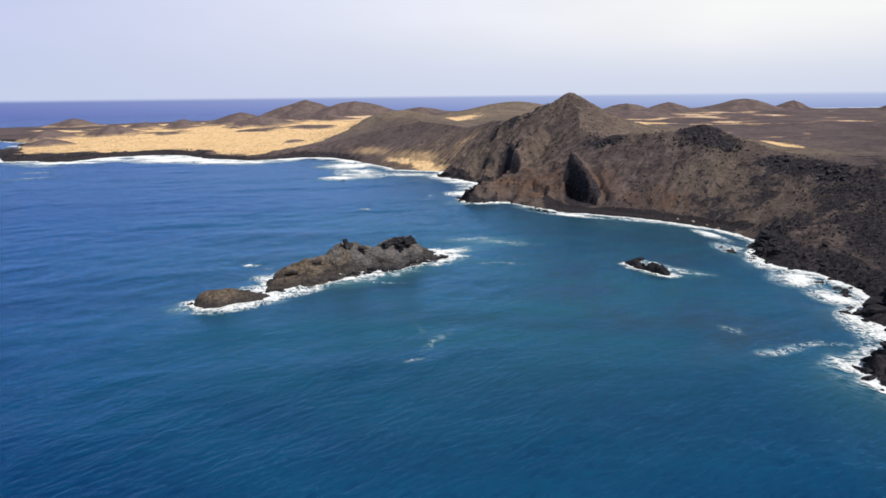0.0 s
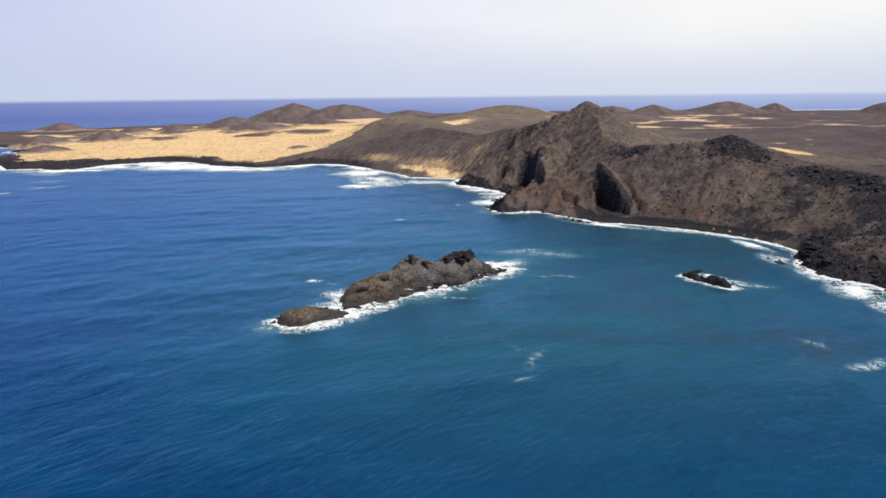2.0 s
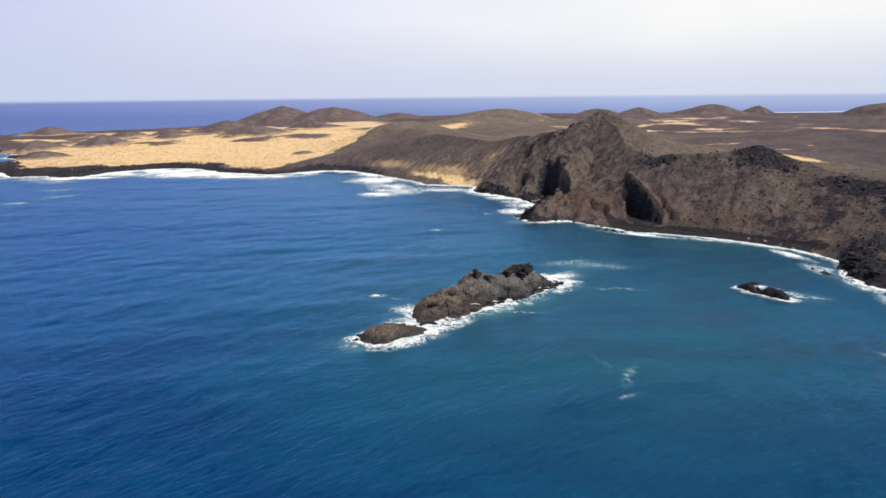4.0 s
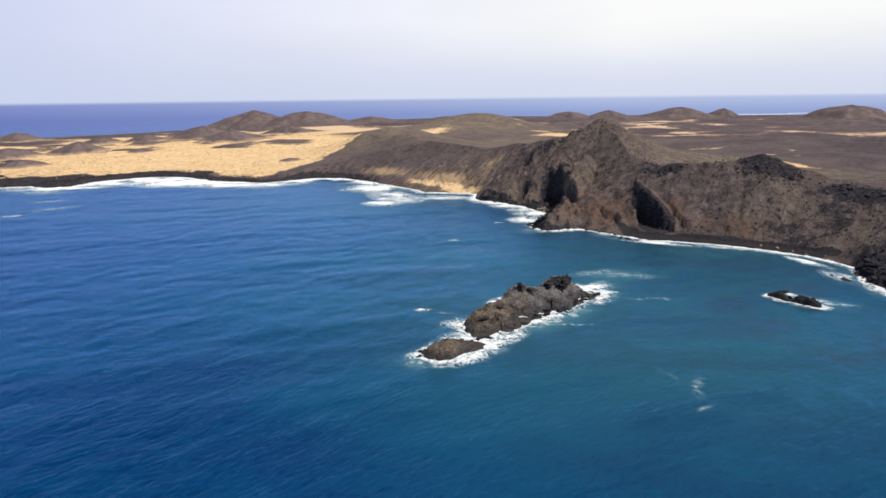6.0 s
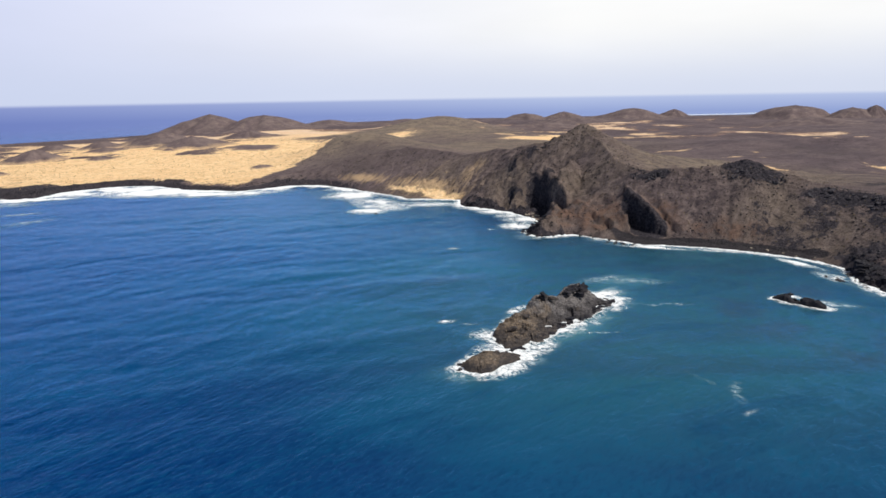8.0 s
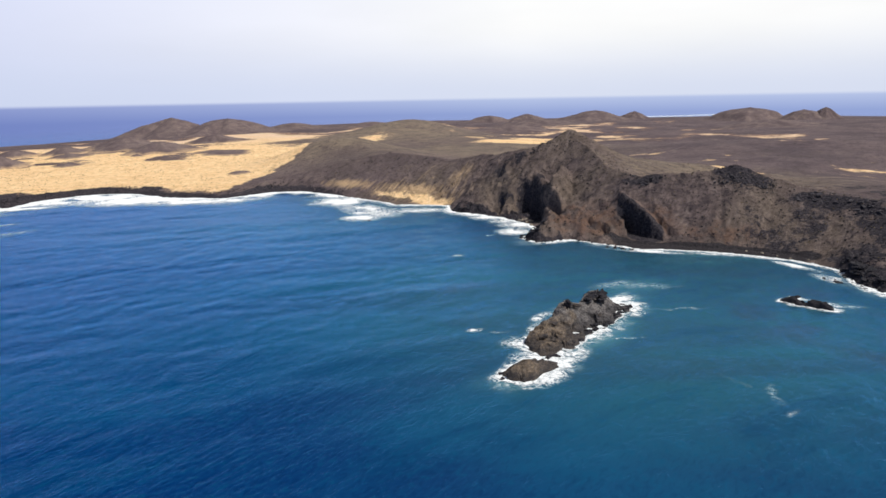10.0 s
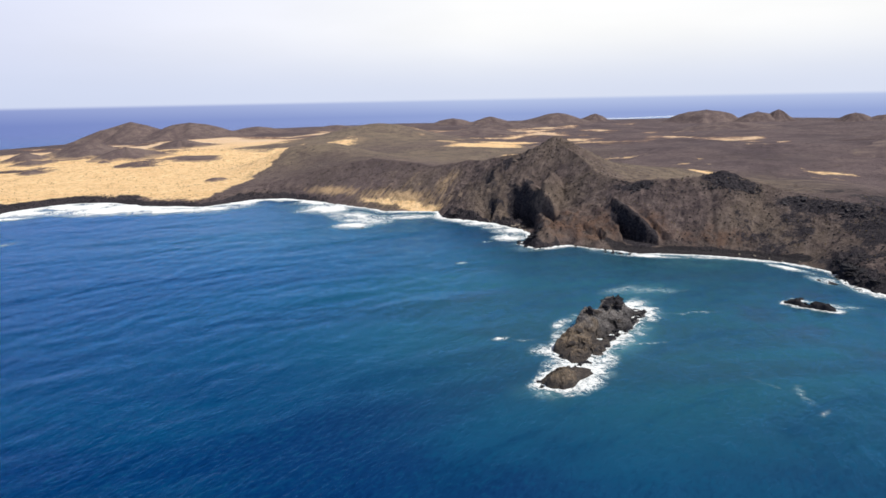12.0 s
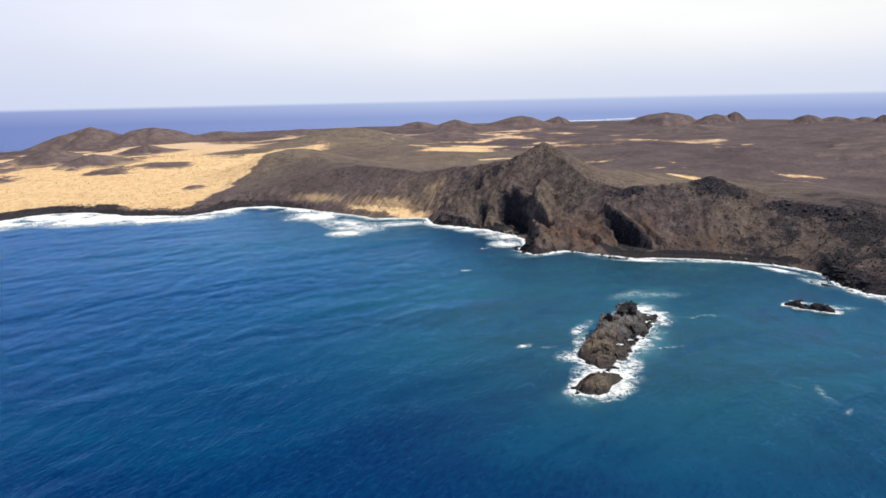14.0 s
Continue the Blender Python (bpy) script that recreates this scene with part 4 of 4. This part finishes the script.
for k, (u, v, z, size) in enumerate(((2.5, 0.2, 2.2, 1.5), (6, 0.4, 3.8, 1.6), (9.5, -0.6, 2.2, 1.3), (13, 0.2, 0.9, 1.2), (16.5, 0.4, 2.0, 1.4), (20, -0.2, 3.0, 1.5), (23.5, 0.2, 1.6, 1.2), (26.5, 0.0, 0.4, 1.0), (11, 2.0, 0.5, 1.1), (18, -2.4, 0.4, 1.1))):
    part("skerry_block", boulder_mesh("skerry_block", size, 800 + k, 2, (1.4, 1.0, 0.75), 0.4), LAVA_ROCK, skerry, pose(u, v, z - 0.3, 9 * k - 40, 7 * k - 30, 61 * k))


def ring_foam(rim, width, way, more, seed):
    """Foam round a waterline, wider on the side that faces the given way."""
    pts = np.array(rim)[:: max(1, len(rim) // 700)]
    mid = pts.mean(0)

    def cover(x, y):
        d2 = np.full(x.shape, 1e9)
        for px, py in pts:
            d2 = np.minimum(d2, (x - px) ** 2 + (y - py) ** 2)
        facing = ((x - mid[0]) * way[0] + (y - mid[1]) * way[1]) / (np.hypot(x - mid[0], y - mid[1]) + 1)
        w = width * (1 + 0.45 * facing) * (1.05 + 1.2 * fbm(x, y, 13, 3, seed))
        c = np.maximum(np.clip(1.1 - np.sqrt(d2) / np.maximum(1.25 * w, 1.2), 0, 1), 0.34 * np.clip(1 - np.sqrt(d2) / (3 * width), 0, 1) * (0.7 + 0.9 * fbm(x, y, 22, 3, seed + 4)))
        return np.clip(np.maximum(c, 0.85 * ellipses(x, y, more, 0.8) * (0.8 + 0.6 * fbm(x, y, 8, 3, seed + 2))), 0, 1)
    return cover


foam_patch("islet_foam", "white foam washing round the islet", -130, 30, 235, 380, 0.7,
           ring_foam(np.concatenate([islet_rim, low_rim]), 3.6, (0.1, 0.0), [(1, 350, 12, 6, 20), (-62, 276, 14, 5, 45), (-80, 284, 10, 6, 40), (-20, 312, 30, 5, 40), (-78, 300, 8, 7, 0), (-65, 315, 3.6, 15, -38), (-50, 337, 3.6, 13, -50), (-26, 291, 7, 1.2, -10), (-87, 264, 17, 10, 29), (-82, 256, 14, 5, 29)], 95))
foam_patch("skerry_foam", "white foam trailing from the black skerry", 72, 130, 275, 335, 0.7, ring_foam(skerry_rim, 2.0, (0.9, 0.3), [(104, 308, 9, 4, -45), (109, 301, 9, 2.5, -20), (91, 321, 5, 3, 30), (101, 316, 10, 3, -62)], 97))

# ---- the mounds of the plain ----


def mound(x, y, top, radius, flat=0.0, seed=0, label="brown volcanic mound on the sandy plain"):
    base = float(land_height(np.array([[x]]), np.array([[y]]), False)[0][0, 0])
    n, m = 56, 20
    a, t = np.meshgrid(np.arange(n) / n * 2 * np.pi, np.linspace(0, 1, m))
    wob = 1 + 0.36 * fbm(np.cos(a) * 2, np.sin(a) * 2, 1.2, 5, seed, 0.62)
    rr = t * radius * wob
    px, py = rr * np.cos(a), rr * np.sin(a)
    fall = np.where(t < flat, 1.0, 0.5 + 0.5 * np.cos(np.pi * np.clip((t - flat) / (1 - flat), 0, 1)))
    fall = 0.45 * fall + 0.55 * (1 - t) ** 1.25
    h = (top - base) * fall + fbm(px + x, py + y, radius * 0.4, 4, seed + 2) * 0.34 * (top - base) * (1 - t) * t
    ground_z = land_height(px + x, py + y, False)[0] - base
    z = np.where(t > 0.98, np.minimum(ground_z, 0) - 3, np.maximum(h + ground_z * t, ground_z - 3))
    verts = np.stack([px, py, z], -1).reshape(-1, 3)
    i, j = np.meshgrid(np.arange(n), np.arange(m - 1))
    quads = np.stack([j * n + i, (j + 1) * n + i, (j + 1) * n + (i + 1) % n, j * n + (i + 1) % n], -1).reshape(-1, 4)
    me = mesh_from("mound", verts, quads)
    field(me, "blown", step(0.45, 0.95, t) * (0.8 if x < -150 and y < 2100 else 0.25))
    me.materials.append(MOUND_EARTH)
    ob = new("volcanic_mound", smooth(me))
    ob.location = (x, y, base)
    return tagged(ob, label, "hill", "mounds of the plain")


NEAR_MOUNDS = [(-404, 1530, 39, 84, 0), (-597, 1605, 31, 60, 0), (-983, 1856, 28, 75, 0), (-656, 1386, 29, 66, 0.1), (-502, 1733, 42, 115, 0.05), (-318, 1880, 34, 95, 0), (-272, 1445, 20, 62, 0.3),
               (-650, 1140, 16, 42, 0.2), (-432, 1434, 21, 13, 0), (-233, 1085, 14, 20, 0.4), (-480, 1620, 33, 92, 0.2), (-760, 1340, 22, 60, 0.2), (-560, 1490, 22, 40, 0.1), (-530, 1330, 16, 26, 0.2), (-330, 1700, 26, 48, 0.1), (-700, 1640, 24, 50, 0.1)]
FAR_MOUNDS = [(-495, 2511, 66, 170, 0), (-312, 2450, 60, 200, 0.12), (1134, 2672, 52, 175, 0.1), (1330, 2700, 44, 90, 0), (905, 2860, 40, 110, 0.1), (740, 2880, 36, 110, 0.2),
              (1610, 2330, 58, 150, 0.5), (1740, 2200, 49, 95, 0.35), (1800, 2160, 56, 62, 0.1), (1926, 1935, 44, 70, 0.2), (2000, 1880, 36, 90, 0.2), (2060, 1740, 42, 44, 0), (2130, 1690, 40, 40, 0.1), (2080, 1830, 33, 60, 0.1), (200, 2650, 31, 150, 0.1), (-90, 2650, 34, 150, 0.2),
              (1230, 1750, 36, 160, 0.2), (520, 2000, 30, 150, 0.2), (760, 2350, 30, 160, 0.2)]
for k, (x, y, top, radius, flat) in enumerate(NEAR_MOUNDS + FAR_MOUNDS):
    mound(x, y, top, radius, flat, 200 + 7 * k, "dark brown volcanic mound rising from the sandy plain" if k < len(NEAR_MOUNDS) else "far brown volcanic hill near the opposite coast")
mound(930, 790, 62, 235, 0.05, 611, "broad dark brown volcanic rise beyond the crater's rim")

# ---- lava outcrops on the rim and boulders on the shore ----


def ground_at(x, y):
    return float(land_height(np.array([[x]], float), np.array([[y]], float), True)[0][0, 0])


STONES = [boulder_mesh("stone", 1.0, 300 + k, 1 if k < 4 else 2, (1, 0.85, 0.7), 0.45) for k in range(8)]
for me in STONES:
    me.materials.append(CRAG_ROCK)


SHORE_STONES = [boulder_mesh("shore_stone", 1.0, 340 + k, 2, (1, 0.85, 0.8), 0.45) for k in range(6)]
for me in SHORE_STONES:
    me.materials.append(LAVA_ROCK)


def outcrop(x, y, rx, ry, turn, count, size, label, seed, stones=STONES):
    """A crag of broken lava: an anchor at its middle that carries each block."""
    rnd = random.Random(seed)
    base = new("lava_outcrop")
    base.location = (x, y, ground_at(x, y))
    c, s = math.cos(radians(turn)), math.sin(radians(turn))
    xs = [(rnd.gauss(0, 0.5) * rx, rnd.gauss(0, 0.5) * ry, rnd.uniform(0.5, 1.0) ** 2 * size) for _ in range(count)]
    px, py = np.array([[x + u * c - v * s for u, v, _ in xs]]), np.array([[y + u * s + v * c for u, v, _ in xs]])
    pz = land_height(px, py, True)[0][0]
    for k, (u, v, q) in enumerate(xs):
        ob = new("block", stones[rnd.randrange(len(stones))])
        ob.parent = base
        ob.matrix_basis = pose(px[0, k] - x, py[0, k] - y, pz[k] - base.location.z + 0.02 * q, rnd.uniform(-25, 25), rnd.uniform(-25, 25), rnd.uniform(0, 360)) @ Matrix.Diagonal((q * rnd.uniform(0.8, 1.5), q, q * rnd.uniform(0.3, 0.65), 1))
    return tagged(base, label, "rock", "lava outcrops")


OUTCROPS = [(178, 489, 20, 7, -38, 44, 1.9), (195, 476, 14, 7, -40, 30, 1.8), (215, 446, 14, 8, -50, 40, 2.8), (230, 410, 18, 8, -70, 40, 2.8), (119, 545, 8, 12, 8, 40, 2.4), (121, 532, 15, 5, -25, 54, 3.0), (176, 488, 26, 9, -40, 60, 2.2), (92, 692, 26, 4, 5, 40, 2.4), (60, 702, 20, 5, 10, 30, 2.2),
            (250, 380, 12, 22, 10, 36, 2.2), (146, 514, 10, 4, 0, 18, 1.8), (172, 488, 22, 6, -40, 26, 1.8), (56, 590, 8, 22, -20, 24, 2.2)]
for k, (x, y, rx, ry, turn, count, size) in enumerate(OUTCROPS):
    outcrop(x, y, rx, ry, turn, count, size, "black broken lava crag on the brown crater slope", 500 + k)

SHORE_CRAGS = [(165, 352, 7, 15, 10, 46, 4.6), (160, 326, 6, 12, 0, 30, 3.4), (162, 243, 10, 6, 15, 26, 4.4), (132, 194, 10, 6, 20, 26, 4.4), (2, 678, 6, 7, -40, 24, 3.6), (20, 528, 9, 5, 10, 26, 3.2), (172, 300, 6, 16, 0, 26, 2.8)]
for k, (x, y, rx, ry, turn, count, size) in enumerate(SHORE_CRAGS):
    outcrop(x, y, rx, ry, turn, count, size, "black lava crag standing at the edge of the surf", 540 + k, SHORE_STONES)

SHORE_ROCKS = [(143, 352, 2.2), (144, 343, 2.6), (147, 347, 1.8), (158, 283, 2.4), (160, 274, 2.0), (159, 267, 2.8), (157, 261, 3.0), (146, 242, 2.6), (149, 239, 3.2), (153, 236, 4.0), (151, 246, 2.4), (156, 243, 3.4), (147, 232, 2.2), (160, 239, 3.8), (121, 187, 2.4), (124, 190, 3.4), (128, 194, 3.8), (119, 182, 2.2), (132, 190, 3.6), (126, 183, 3.0), (137, 199, 3.0), (152, 318, 2.2), (148, 326, 1.8),
               (64, 476, 2.2), (69, 471, 2.4), (60, 481, 2.0), (74, 467, 1.8), (64, 486, 2.0), (70, 478, 1.6), (56, 497, 1.8), (6, 676, 3.0), (-2, 684, 2.6), (-6, 690, 3.2), (12, 524, 3.4), (10, 534, 3.0), (14, 545, 2.6), (24, 514, 2.2), (-99, 664, 2.0), (-103, 667, 1.6)]
rnd = random.Random(9)
for x, y, size in SHORE_ROCKS:
    ob = new("shore_boulder", SHORE_STONES[rnd.randrange(6)])
    ob.matrix_basis = pose(x, y, max(ground_at(x, y), -0.4) + 0.2 * size, rnd.uniform(-15, 15), rnd.uniform(-15, 15), rnd.uniform(0, 360)) @ Matrix.Diagonal((size * 1.3, size, size * 0.8, 1))
    tagged(ob, "wet black lava boulder in the surf", "rock", "boulders in the surf")

PALE_ROCK = rock_material("pale_tuff", (0.20, 0.165, 0.125), (0.36, 0.31, 0.25), (0.42, 0.36, 0.28))
PALE_STONE = boulder_mesh("pale_stone", 1.0, 420, 2, (1.2, 0.9, 0.7))
PALE_STONE.materials.append(PALE_ROCK)
for k in range(16):
    x, y = ((40 + rnd.uniform(-4, 6), 598 + rnd.uniform(-16, 16)) if k < 11 else (148 + 5 * (k - 11) + rnd.uniform(-2, 2), 430 - 9 * (k - 11)))
    size = rnd.uniform(1.0, 2.2) if k < 11 else rnd.uniform(0.8, 1.3)
    ob = new("pale_boulder", PALE_STONE)
    ob.matrix_basis = pose(x, y, max(ground_at(x, y), 0) + 0.25 * size, 0, 0, rnd.uniform(0, 360)) @ Matrix.Diagonal((size, size, size, 1))
    tagged(ob, "pale tan boulder fallen at the foot of the cliff", "rock", "pale boulders")

# ---- dry shrubs and loose stones, strewn over slopes and sand ----


def strewn(name, label, count, x0, x1, y0, y1, lo, hi, material, allow, seed):
    """Thousands of small lumps as one mesh, each a squat, uneven eight-sided tuft."""
    g = np.random.default_rng(seed)
    x, y = g.uniform(x0, x1, count * 3), g.uniform(y0, y1, count * 3)
    h, d, r, side = land_height(x[None], y[None], True)
    ok = allow(x, y, h[0], d[0], r[0], side[0]) & (fbm(x, y, 35, 3, seed) > -0.35)
    x, y, z = x[ok][:count], y[ok][:count], h[0][ok][:count]
    n = len(x)
    s = lo + (hi - lo) * g.random(n) ** 2.5
    ring = 6
    a = np.arange(ring) / ring * 2 * np.pi
    jit = g.uniform(0.65, 1.25, (n, ring))
    low = np.stack([x[:, None] + np.cos(a) * s[:, None] * jit, y[:, None] + np.sin(a) * s[:, None] * jit, np.repeat(z[:, None] - 0.3, ring, 1)], -1)
    mid = low.copy()
    mid[..., :2] = (mid[..., :2] - np.stack([x, y], -1)[:, None]) * g.uniform(0.6, 0.95, (n, ring, 1)) + np.stack([x, y], -1)[:, None]
    mid[..., 2] = z[:, None] + s[:, None] * g.uniform(0.35, 0.8, (n, ring))
    tip = np.stack([x, y, z + s * g.uniform(0.6, 1.0, n)], -1)[:, None]
    verts = np.concatenate([low, mid, tip], 1)
    k = np.arange(ring)
    nx = (k + 1) % ring
    tris = np.concatenate([np.stack([k, nx, nx + ring], 1), np.stack([k, nx + ring, k + ring], 1), np.stack([k + ring, nx + ring, np.full(ring, 2 * ring)], 1)])
    faces = (tris[None] + (np.arange(n) * (2 * ring + 1))[:, None, None]).reshape(-1, 3)
    me = mesh_from(name, verts.reshape(-1, 3), faces)
    me.materials.append(material)
    return tagged(new(name, smooth(me, False)), label, name.split("_")[-1], kind="stuff")


strewn("hill_shrubs", "small dry dark shrubs dotting the brown slopes", 5000, -60, 340, 200, 900, 0.2, 0.7, SHRUB, lambda x, y, h, d, r, side: (d > 18) & (h > 4), 31)
strewn("loose_stones", "loose dark lava stones scattered down the slopes", 4500, -10, 330, 180, 760, 0.2, 0.9, LAVA_ROCK, lambda x, y, h, d, r, side: (d > 8) & ((side < 0) | (r < 25)), 33)
strewn("plain_shrubs", "low dry shrubs dotting the yellow sand plain", 4000, -760, -120, 900, 1700, 0.3, 1.0, TUSSOCK, lambda x, y, h, d, r, side: (d > 35) & ((y - 950) * 95 > (x + 235) * 170), 35)
strewn("lava_rubble", "jagged black lava rubble heaped on the shore shelf", 5000, -700, -100, 860, 1100, 0.3, 1.1, LAVA_ROCK, lambda x, y, h, d, r, side: (d > 1) & (d < 34), 37)
strewn("shore_rubble", "black lava rubble along the rocky shore", 2600, -15, 200, 170, 700, 0.4, 1.8, LAVA_ROCK, lambda x, y, h, d, r, side: (d > 0) & (d < 13) & ((y < 372) | (x < 62)), 39)
strewn("slope_boulders", "dark lava boulders strewn over the slope above the rocky shore", 3200, 145, 345, 170, 420, 0.25, 1.15, CRAG_ROCK, lambda x, y, h, d, r, side: (d > 10) & (h > 3), 41)
